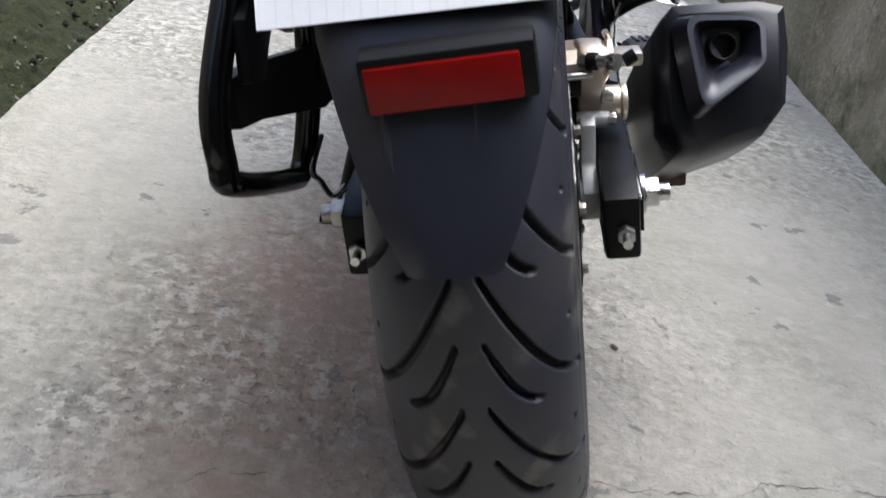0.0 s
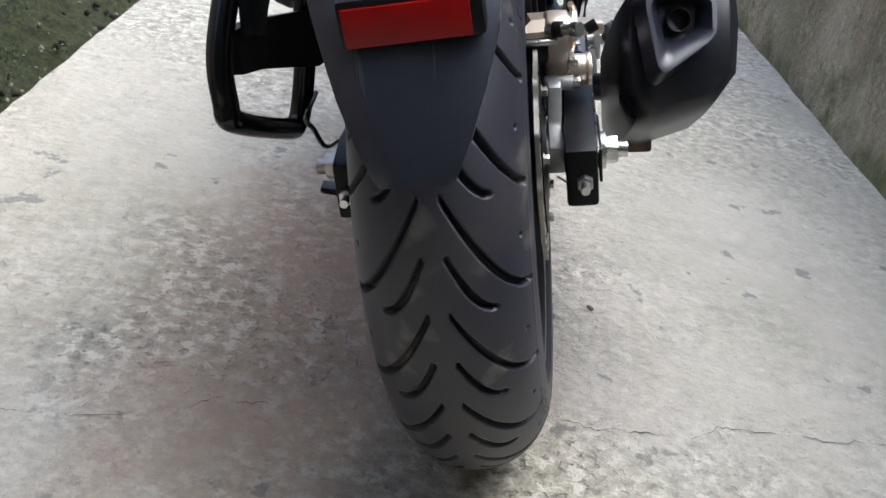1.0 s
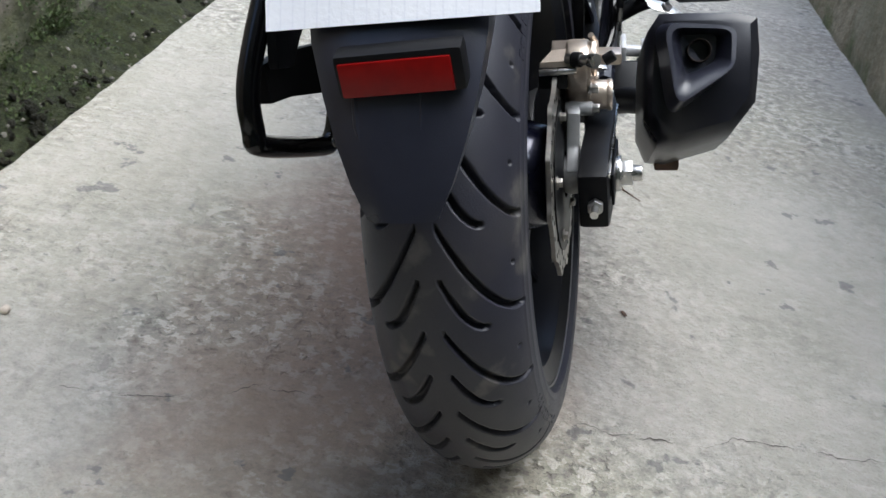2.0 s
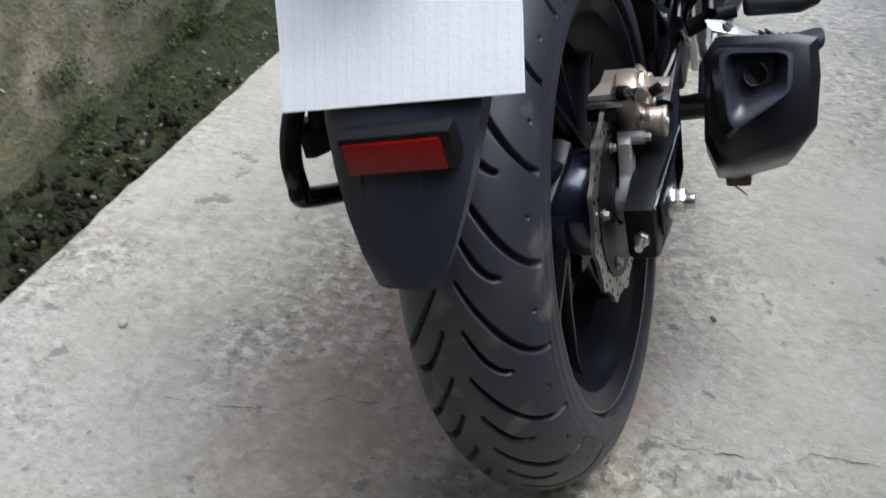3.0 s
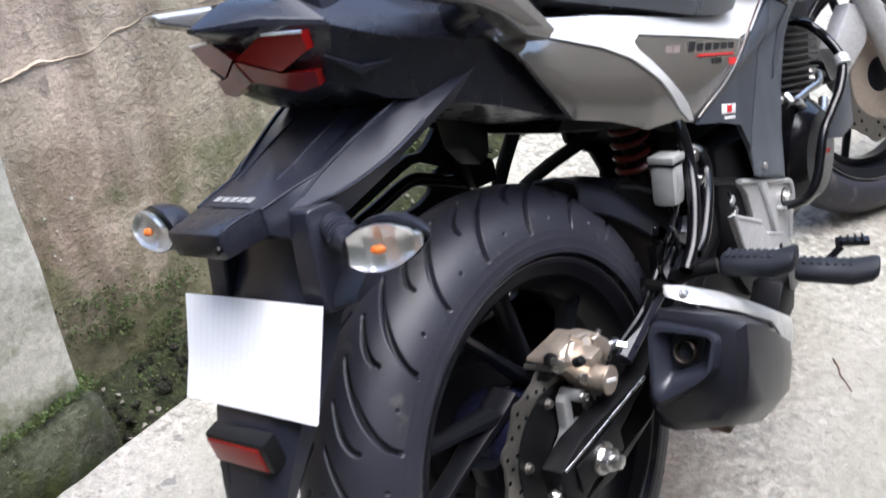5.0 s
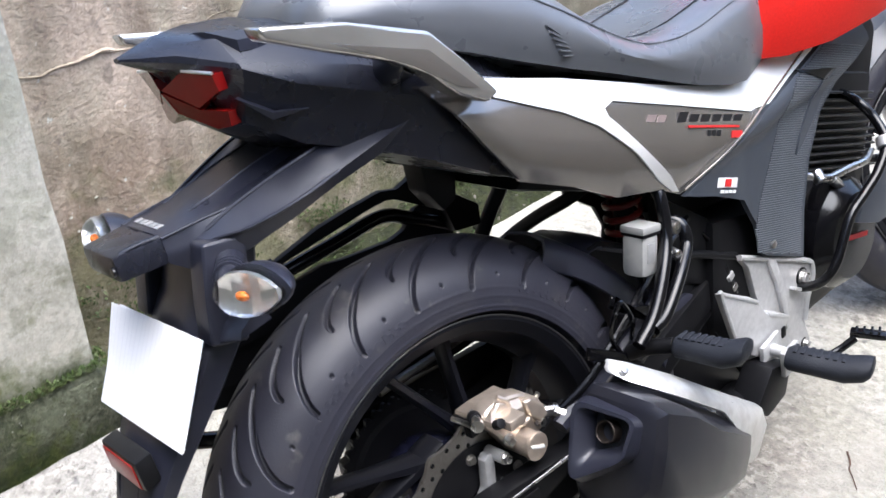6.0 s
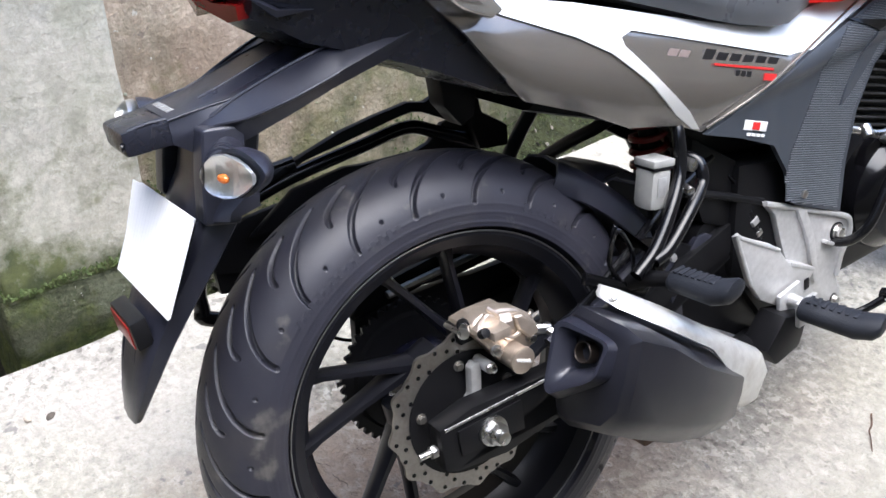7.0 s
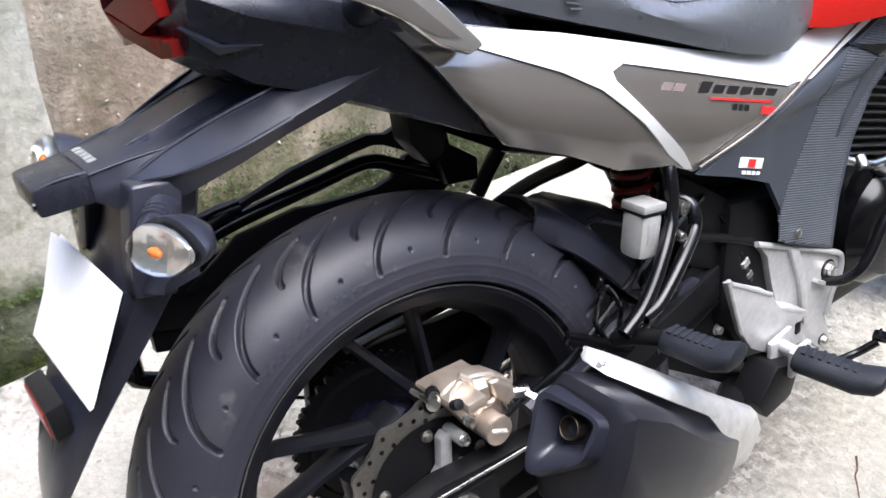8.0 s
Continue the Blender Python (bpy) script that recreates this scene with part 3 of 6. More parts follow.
def make_rear_wheel():
    wheel = part("rear_wheel", lathe(rim_profile(0.064, 0.228), 160), RIM, bike, "satin black cast alloy rim")
    wheel.matrix_basis = MB @ Matrix.Translation((0, 0, AX))
    t = tyre(0.314, 0.072, 0.228, 0.062, True)
    t.parent = wheel
    tagged(t, "dusty black radial tyre with curved grooves")
    part("rim_lip", tube([(0.0648, 0.2275 * math.cos(a), 0.2275 * math.sin(a)) for a in (2 * math.pi * k / 72 for k in range(72))], 0.0011, n=8, steps=1, closed=True), LIP, wheel, "thin bright rim edge")
    bm = None
    for first, count in ((-150, 11), (40, 9), (100, 14)):
        for k in range(count):
            a = radians(first + 2.6 * k)
            one = turned(box((0.0006, 0.0065, 0.010 if k % 3 else 0.007), (0, 0, 0), (0, 0, 0), 0), Matrix.Translation((0.0696, 0.261 * math.cos(a), 0.261 * math.sin(a))) @ pose(0, 0, 0, math.degrees(a) - 90, 0, 0) @ pose(0, 0, 0, 0, -16, 0))
            bm = one if bm is None else merge(bm, one)
    tagged(part("sidewall_mark", bm, RUBBER, wheel), "worn raised marking on the sidewall", kind="stuff")
    hub = lathe([(-0.055, 0.02), (-0.055, 0.05), (-0.03, 0.062), (0.0, 0.067), (0.03, 0.062), (0.066, 0.053), (0.070, 0.050), (0.070, 0.02)], 64)
    part("hub", hub, HUB, wheel)
    for k in range(5):
        base = radians(165.3 + 72 * k)
        inner = radians(120.3 + 72 * k)
        for s in (-1, 1):
            a1 = base + s * radians(13.6)
            p_out = Vector((0.010, 0.199 * math.cos(a1), 0.199 * math.sin(a1)))
            p_in = Vector((0.016, 0.070 * math.cos(inner), 0.070 * math.sin(inner)))
            tdir = (p_out - p_in).cross(Vector((1, 0, 0))).normalized()
            rings = []
            for t, wd, dp in ((-0.18, 0.013, 0.020), (0.0, 0.010, 0.020), (0.45, 0.0062, 0.015), (0.85, 0.0062, 0.014), (1.0, 0.010, 0.018)):
                c = p_in.lerp(p_out, t)
                rings.append([c + Vector((p * dp, 0, 0)) + tdir * q * wd for p, q in ((-1, -0.5), (-0.5, -1), (0.5, -1), (1, -0.5), (1, 0.5), (0.5, 1), (-0.5, 1), (-1, 0.5))])
            part("spoke", loft(rings), RIM, wheel, smooth=50)
    # petal brake disc with drilled rows
    bm = bmesh.new()
    n = 360
    x0, x1 = 0.0715, 0.0760
    outline = []
    for k in range(n):
        a = 2 * math.pi * k / n
        wave = 0.0035 * math.cos(12 * a) + 0.0012 * math.cos(24 * a)
        outline.append((0.1045 + wave, a))
    rows = []
    for x, inner in ((x0, False), (x1, False), (x1, True), (x0, True)):
        rows.append([bm.verts.new((x, (0.079 if inner else r) * math.cos(a), (0.079 if inner else r) * math.sin(a))) for r, a in outline])
    for q in range(4):
        A, B = rows[q], rows[(q + 1) % 4]
        for k in range(n):
            bm.faces.new((A[k], A[(k + 1) % n], B[(k + 1) % n], B[k]))
    disc = part("brake_disc", bm, STEEL, wheel, "drilled petal-shaped steel brake disc")
    for k in range(12):
        for r, da in ((0.084, 0), (0.091, 9), (0.098, 18), (0.101, 2)):
            a = radians(30 * k + da)
            c = (0, r * math.cos(a), r * math.sin(a))
            part("drilled_hole", rod((0.0712, c[1], c[2]), (0.0764, c[1], c[2]), 0.0028, n=10), GLOSS, wheel)
    bm = lathe([(0.064, 0.025), (0.064, 0.055), (0.070, 0.078), (0.0775, 0.082), (0.0775, 0.055), (0.080, 0.045), (0.080, 0.025)], 64)
    part("disc_carrier", bm, FRAME, wheel)
    part("axle_spacer", lathe([(0.078, 0.008), (0.078, 0.019), (0.081, 0.021), (0.097, 0.021), (0.098, 0.008)], 40), CAST, wheel)
    for k in range(5):
        a = radians(20 + 72 * k)
        part("disc_bolt", bolt((0.0775, 0.066 * math.cos(a), 0.066 * math.sin(a)), (1, 0, 0), 0.0052, 0.006), STEEL, wheel)
    # sprocket and its teeth on the far side
    bm = bmesh.new()
    n = 42 * 4
    rr = [0.098, 0.104, 0.104, 0.098]
    rows = []
    for x, inn in ((-0.066, False), (-0.072, False), (-0.072, True), (-0.066, True)):
        rows.append([bm.verts.new((x, (0.07 if inn else rr[k % 4]) * math.cos(2 * math.pi * k / n), (0.07 if inn else rr[k % 4]) * math.sin(2 * math.pi * k / n))) for k in range(n)])
    for q in range(4):
        A, B = rows[q], rows[(q + 1) % 4]
        for k in range(n):
            bm.faces.new((A[k], A[(k + 1) % n], B[(k + 1) % n], B[k]))
    part("sprocket", bm, FRAME, wheel)
    bm = lathe([(-0.060, 0.03), (-0.060, 0.082), (-0.066, 0.086), (-0.074, 0.07), (-0.074, 0.03)], 48)
    part("sprocket_carrier", bm, FRAME, wheel)
    return wheel


make_rear_wheel()

# swingarm, axle and adjusters
bm = None
for s in (-1, 1):
    outline = [(-0.067, 0.283), (-0.067, 0.340), (-0.02, 0.352), (0.12, 0.350), (0.34, 0.395), (0.50, 0.425), (0.50, 0.375), (0.33, 0.335), (0.12, 0.288), (0.02, 0.270), (-0.05, 0.276)]
    bm = prism(outline, s * 0.098, s * 0.129, 0.005, 2, bm)
bm = rod((-0.11, 0.42, 0.395), (0.11, 0.42, 0.395), 0.035, n=24, bm=bm)
for v in bm.verts:
    if v.co.y > 0.15:
        v.co.x *= 1 - 0.48 * min(1.0, (v.co.y - 0.15) / 0.33)
swing = part("swingarm", turned(bm, MB), FRAME, bike, "black box-section swingarm")
for s in (-1, 1):
    x = 0.1305 * s
    part("axle_plate", turned(prism([(-0.045, 0.298), (-0.045, 0.332), (0.045, 0.336), (0.045, 0.296)], x, x + s * 0.003, 0.001), MB), FRAME, swing)
    bm = rod((x, 0, AX), (x + s * 0.008, 0, AX), 0.019, n=28, bev=0.001)
    bm = rod((x + s * 0.006, 0, AX), (x + s * 0.020, 0, AX), 0.0145, n=6, bev=0.0012, bm=bm)
    bm = rod((x + s * 0.018, 0, AX), (x + s * 0.030, 0, AX), 0.0085, n=18, bev=0.001, bm=bm)
    part("axle_nut", turned(bm, MB), ZINC if s > 0 else STEEL, swing, "zinc axle nut and washer" if s > 0 else "dull steel axle head")
    bm = rod((s * 0.116, -0.064, 0.309), (s * 0.116, -0.092, 0.309), 0.0042, n=14)
    bm = rod((s * 0.116, -0.069, 0.309), (s * 0.116, -0.077, 0.309), 0.0085, n=6, bev=0.0008, bm=bm)
    part("adjuster_bolt", turned(bm, MB), ZINC, swing)
# bright rod stands in for the highlight along the black arm's top edge
part("arm_edge_glint", turned(rod((0.1285, -0.060, 0.337), (0.1285, 0.12, 0.347), 0.0022, n=8), MB), ZINC, swing)
part("chain_guard", prism([(-0.055, 0.404), (-0.03, 0.432), (0.06, 0.440), (0.38, 0.478), (0.38, 0.452), (0.22, 0.418), (0.200, 0.404), (0.120, 0.401), (0.06, 0.408), (-0.02, 0.400)], -0.092, -0.078, 0.002), FRAME, swing)
part("chain_cover", prism([(-0.055, 0.352), (-0.050, 0.398), (0.02, 0.402), (0.112, 0.397), (0.14, 0.392), (0.206, 0.389), (0.222, 0.402), (0.30, 0.44), (0.40, 0.45), (0.40, 0.42), (0.36, 0.36), (0.16, 0.335), (0.06, 0.345)], -0.094, -0.080, 0.002), FRAME, swing, "black chain cover")
part("chain", tube([(-0.072, 0.0, 0.419), (-0.070, 0.20, 0.428), (-0.066, 0.40, 0.436)], 0.006, n=8), STEEL, swing, "oily drive chain")
part("chain", tube([(-0.072, 0.0, 0.210), (-0.070, 0.20, 0.268), (-0.066, 0.40, 0.330)], 0.006, n=8), STEEL, swing, "oily drive chain")

part("breather_hose", tube([(-0.128, -0.03, 0.40), (-0.125, -0.108, 0.402), (-0.123, -0.090, 0.385), (-0.122, -0.045, 0.350), (-0.120, 0.02, 0.330)], 0.0026, n=8), GLOSS, bike, "thin black hose looped by the swingarm")

# brake caliper on its bracket
cal_outline = [(0.000, 0.446), (0.012, 0.453), (0.026, 0.456), (0.050, 0.450), (0.068, 0.443), (0.090, 0.424), (0.100, 0.402), (0.094, 0.386), (0.074, 0.378), (0.052, 0.372), (0.034, 0.384), (0.018, 0.412), (0.004, 0.430)]
caliper = part("brake_caliper", prism(cal_outline, 0.096, 0.122, 0.007, 3), GOLD, bike, "champagne-coloured brake caliper")
bm = loft([[(0.070, 0.002, 0.434), (0.131, 0.000, 0.438), (0.130, 0.056, 0.424), (0.078, 0.056, 0.422)], [(0.071, 0.003, 0.440), (0.132, 0.001, 0.444), (0.128, 0.056, 0.434), (0.079, 0.056, 0.432)], [(0.083, 0.014, 0.450), (0.121, 0.014, 0.452), (0.118, 0.058, 0.447), (0.081, 0.058, 0.446)]])
bevel(bm, 0.003, 2, 20)
part("caliper_bridge", bm, GOLD, caliper, "wide bevelled caliper bridge")
part("brake_pad", box((0.030, 0.022, 0.022), (0.084, 0.008, 0.424), (0, 0, 0), 0.002), FRAME, caliper)
part("pad_pin", rod((0.070, -0.003, 0.431), (0.108, -0.003, 0.433), 0.0035, n=14, bev=0.0006), ZINC, caliper)
part("slider_arm", box((0.028, 0.026, 0.013), (0.140, 0.022, 0.440), (0, 0, 0), 0.004), GOLD, caliper)
part("slider_boot", rod((0.136, 0.004, 0.441), (0.146, 0.004, 0.447), 0.006, n=16, bev=0.001), FRAME, caliper)
part("caliper_lobe", prism([(0.056, 0.440), (0.070, 0.438), (0.088, 0.420), (0.092, 0.404), (0.078, 0.400), (0.062, 0.418)], 0.120, 0.131, 0.005, 3), GOLD, caliper)
part("caliper_lobe", prism([(0.006, 0.446), (0.020, 0.458), (0.036, 0.450), (0.030, 0.428), (0.016, 0.424)], 0.120, 0.129, 0.005, 3), GOLD, caliper)
part("caliper_window", rod((0.1205, 0.050, 0.428), (0.1228, 0.050, 0.428), 0.0085, n=24), FRAME, caliper)
bm = rod((0.100, 0.052, 0.387), (0.146, 0.052, 0.387), 0.0160, n=40, bev=0.0015)
bm = rod((0.140, 0.052, 0.387), (0.1455, 0.052, 0.387), 0.0172, n=40, bev=0.001, bm=bm)
part("piston_cylinder", bm, GOLD, caliper)
for k in range(5):
    part("cylinder_mark", box((0.0008, 0.0032, 0.005), (0.1464, 0.0435 + 0.0042 * k, 0.3915 - 0.0020 * k), (24, 0, 0), 0), MARK, caliper)
for a, r, h in (((0.121, 0.016, 0.436), 0.0055, 0.008), ((0.121, 0.030, 0.402), 0.0055, 0.010), ((0.121, 0.082, 0.398), 0.0055, 0.010)):
    part("caliper_bolt", bolt(a, (1, -0.1, 0), r, h), ZINC, caliper)
bm = rod((0.098, 0.006, 0.443), (0.122, -0.010, 0.446), 0.0055, n=20, bev=0.001)
bm = rod((0.122, -0.010, 0.446), (0.128, -0.016, 0.447), 0.0075, n=20, bev=0.001, bm=bm)
part("guide_pin", bm, ZINC, caliper)
part("pin_boot", rod((0.104, 0.000, 0.444), (0.113, -0.004, 0.445), 0.0078, n=20, bev=0.001), FRAME, caliper)
bm = rod((0.118, 0.094, 0.402), (0.124, 0.112, 0.398), 0.0075, n=20, bev=0.001)
bm = rod((0.122, 0.106, 0.399), (0.138, 0.112, 0.394), 0.0065, n=6, bev=0.001, bm=bm)
part("banjo_bolt", bm, ZINC, caliper)
part("bleed_nipple", rod((0.112, 0.088, 0.418), (0.116, 0.094, 0.427), 0.0035, n=12, bev=0.0006), ZINC, caliper)
part("caliper_ridge", tube([(0.122, 0.024, 0.462), (0.127, 0.034, 0.450), (0.127, 0.034, 0.432), (0.126, 0.046, 0.414), (0.126, 0.062, 0.412), (0.125, 0.068, 0.424)], 0.0032, n=8), GOLD, caliper)
bm = prism([(-0.026, 0.330), (-0.018, 0.318), (0.004, 0.306), (0.022, 0.310), (0.036, 0.335), (0.030, 0.342), (0.012, 0.334), (0.010, 0.352), (0.014, 0.386), (0.006, 0.392), (-0.002, 0.386), (-0.006, 0.350)], 0.098, 0.112, 0.0035, 2)
bm = rod((0.096, 0.018, 0.384), (0.124, 0.018, 0.384), 0.0075, n=20, bev=0.001, bm=bm)
bracket = part("caliper_bracket", bm, CAST, bike, "dull cast alloy caliper bracket")
part("bracket_bolt", bolt((0.124, 0.018, 0.384), (1, 0, 0), 0.0055, 0.008), ZINC, bracket)
part("brake_hose", tube([(0.130, 0.112, 0.397), (0.145, 0.16, 0.425), (0.145, 0.24, 0.47), (0.13, 0.32, 0.50), (0.11, 0.42, 0.52)], 0.0055, n=10), GLOSS, bike)


# rear fender: a hanging mudflap with its bracket, leaning a little against the frame
SKEW = MB


def fender_ring(z, y, w, d, dx=0.0, t=0.0035):
    out = [(-w, y + d), (-w * 0.98, y + d * 0.35), (-w * 0.80, y + d * 0.08), (-w * 0.4, y), (0, y - 0.001), (w * 0.4, y), (w * 0.80, y + d * 0.08), (w * 0.98, y + d * 0.35), (w, y + d)]
    inn = [(x * (1 - t / w), yy + t) for x, yy in reversed(out)]
    return [(x + dx, yy, z) for x, yy in out + inn]


stations = [(0.4405, -0.3725, 0.023, 0.005, 0.004), (0.4425, -0.3720, 0.027, 0.006, 0.004), (0.466, -0.367, 0.0385, 0.013, 0.004), (0.495, -0.3575, 0.0495, 0.020, 0.004), (0.525, -0.346, 0.0585, 0.027, 0.004), (0.560, -0.326, 0.067, 0.034, 0.002), (0.60, -0.298, 0.071, 0.042), (0.64, -0.270, 0.068, 0.05), (0.68, -0.246, 0.060, 0.056), (0.715, -0.236, 0.052, 0.06)]
fender = part("rear_fender", turned(loft([fender_ring(*s) for s in stations]), SKEW), BLACK, bike, "matt black plastic rear mudguard flap", smooth=40)
for x in (-0.027, 0.022):
    bm = tube([(x, -0.3385, 0.535), (x * 0.97, -0.350, 0.508), (x * 0.8, -0.3585, 0.485)], [0.0036, 0.003, 0.0008], n=8)
    part("fender_rib", turned(bm, SKEW), BLACK, fender)
# carrier behind the plate and the arm up to the tail
ARM_X = 0.004
arm_rings = []
for y, pts in (
    (0.03, ((0, 0.818), (0.030, 0.817), (0.045, 0.812), (0.075, 0.806), (0.085, 0.805), (0.110, 0.800), (0.098, 0.778), (0, 0.760))),
    (-0.04, ((0, 0.806), (0.030, 0.805), (0.045, 0.798), (0.076, 0.804), (0.084, 0.805), (0.111, 0.784), (0.098, 0.766), (0, 0.748))),
    (-0.10, ((0, 0.795), (0.032, 0.795), (0.044, 0.785), (0.079, 0.790), (0.0845, 0.792), (0.111, 0.769), (0.098, 0.753), (0, 0.735))),
    (-0.15, ((0, 0.783), (0.032, 0.784), (0.043, 0.773), (0.068, 0.775), (0.073, 0.777), (0.108, 0.756), (0.096, 0.738), (0, 0.722))),
    (-0.195, ((0, 0.769), (0.031, 0.7705), (0.041, 0.762), (0.059, 0.7600), (0.062, 0.760), (0.091, 0.7445), (0.082, 0.722), (0, 0.700))),
    (-0.222, ((0, 0.763), (0.029, 0.763), (0.039, 0.758), (0.054, 0.7575), (0.057, 0.747), (0.072, 0.741), (0.066, 0.715), (0, 0.695))),
    (-0.240, ((0, 0.758), (0.027, 0.7575), (0.038, 0.7555), (0.0515, 0.7555), (0.054, 0.740), (0.058, 0.735), (0.055, 0.712), (0, 0.710))),
    (-0.262, ((0, 0.754), (0.026, 0.754), (0.037, 0.753), (0.048, 0.7525), (0.049, 0.742), (0.049, 0.735), (0.047, 0.728), (0, 0.727))),
):
    left = [(-x, z) for x, z in reversed(pts[1:-1])]
    arm_rings.append([(x + ARM_X, y, z) for x, z in list(pts) + left])
bm = loft(arm_rings)
bevel(bm, 0.0028, 3, 16)
arm = part("fender_arm", turned(bm, SKEW), BLACK, bike, "matt black moulded arm carrying plate and indicators", smooth=30)
for s in (-1, 1):
    for name, j0, j1, col, r in (("arm_ridge", 0, 6, 4, 0.0022), ("arm_ridge", 0, 6, 1, 0.0012), ("arm_ridge", 4, 8, 3, 0.0016), ("arm_ridge", 2, 7, 5, 0.0022)):
        run = [ring[col] for ring in arm_rings[j0:j1]]
        part(name, turned(tube([(ARM_X + s * (p[0] - ARM_X), p[1], p[2]) for p in run], r, n=8, steps=4), SKEW), BLACK, arm)
bm = prism([(-0.214, 0.745), (-0.224, 0.70), (-0.236, 0.645), (-0.19, 0.640), (-0.175, 0.735)], ARM_X - 0.052, ARM_X + 0.052, 0.004, 2)
part("plate_carrier", turned(bm, SKEW), BLACK, arm)
for s in (-1, 1):
    bm = prism([(-0.240, 0.742), (-0.247, 0.716), (-0.254, 0.690), (-0.262, 0.650), (-0.225, 0.642), (-0.205, 0.70), (-0.195, 0.738)], ARM_X + s * 0.050, ARM_X + s * 0.081, 0.005, 3)
    for v in bm.verts:
        v.co.x += s * 0.10 * max(0.0, 0.735 - v.co.z)
    part("carrier_rail", turned(bm, SKEW), BLACK, arm)
    q = [[(ARM_X + s * x, y, z) for y, z in pts] for x, pts in ((0.066, ((-0.264, 0.650), (-0.250, 0.668), (-0.214, 0.692), (-0.205, 0.660))), (0.112, ((-0.243, 0.655), (-0.240, 0.663), (-0.215, 0.680), (-0.208, 0.662))))]
    bm = loft(q)
    bevel(bm, 0.003, 2, 20)
    part("plate_gusset", turned(bm, SKEW), BLACK, arm)
# tail-end lamp block with its marking
bm = box((0.096, 0.050, 0.027), (ARM_X, -0.2830, 0.7385), (4, 0, 0), 0.006)
for v in bm.verts:
    if v.co.y < -0.28:
        v.co.x = ARM_X + (v.co.x - ARM_X) * 0.84
lamp = part("plate_lamp", turned(bm, SKEW), TAIL, arm, "satin black plate lamp block")
part("lamp_lip", turned(tube([(ARM_X + 0.043, -0.262, 0.7535), (ARM_X + 0.040, -0.282, 0.7530), (ARM_X + 0.037, -0.300, 0.7500)], 0.0022, n=8), SKEW), TAIL, lamp)
part("lamp_screw", turned(rod((ARM_X + 0.034, -0.3065, 0.735), (ARM_X + 0.034, -0.310, 0.735), 0.0045, n=16, bev=0.0006), SKEW), GLOSS, lamp)
for k in range(5):
    bm = box((0.0088, 0.0072, 0.0008), (0, 0, 0), (0, 0, 0), 0)
    for v in bm.verts:
        v.co.x += 0.25 * v.co.y
    part("arm_marking", turned(bm, SKEW @ pose(ARM_X - 0.026 + 0.0118 * k, -0.2515, 0.7565, 12, 0, 0)), CAST, arm)



def plate_sheet(w, h, t, bend, nx=24, ny=14):
    """A thin sheet in x and z, its top edge curling a little."""
    bm = bmesh.new()
    for face in (0, 1):
        vs = [[bm.verts.new((w * (i / nx - 0.5), bend(i / nx, j / ny) + t * face, h * (j / ny - 0.5))) for j in range(ny + 1)] for i in range(nx + 1)]
        for i in range(nx):
            for j in range(ny):
                bm.faces.new((vs[i][j], vs[i + 1][j], vs[i + 1][j + 1], vs[i][j + 1]))
    bmesh.ops.bridge_loops(bm, edges=[e for e in bm.edges if len(e.link_faces) == 1])
    return bm


ex = Vector((0.1945, -0.0105, 0.013)).normalized()
ez = (Vector((0.0045, 0.0505, 0.090)) - ex * Vector((0.0045, 0.0505, 0.090)).dot(ex)).normalized()
ey = ez.cross(ex)
PL = Matrix.Translation((-0.0103, -0.2945, 0.6235)) @ Matrix((ex, ey, ez)).transposed().to_4x4()
plate = part("number_plate", turned(plate_sheet(0.190, 0.098, 0.0015, lambda u, v: 0.0045), PL), GLOSS, bike, "number plate carrier behind blank paper")
part("paper_cover", turned(plate_sheet(0.1985, 0.104, 0.0012, lambda u, v: 0.0 - 0.004 * max(0, 0.35 - u) * max(0, v - 0.4) * 8 + 0.0006 * math.sin(u * 40) * v), PL), PAPER, plate, "blank white paper fixed over the plate")
part("paper_layer", turned(plate_sheet(0.1965, 0.1025, 0.0010, lambda u, v: 0.0022), PL), PAPER, plate)

# red rear reflector in its housing
RX = Matrix.Translation((-0.008, -0.3375, 0.5495)) @ pose(0, 0, 0, 3, -5.5, -4)
bm = box((0.093, 0.019, 0.0320), (0.0025, -0.0005, 0.0005), (0, 0, 0), 0.004)
for v in bm.verts:
    if v.co.y > 0.0:
        v.co.z += 0.002
part("reflector_housing", turned(bm, RX), FRAME, fender)
part("reflector", turned(box((0.0815, 0.006, 0.0255), (0.0, -0.0085, -0.0015), (0, 0, 0), 0.0015), RX), REFLEX, fender, "red rear reflector")


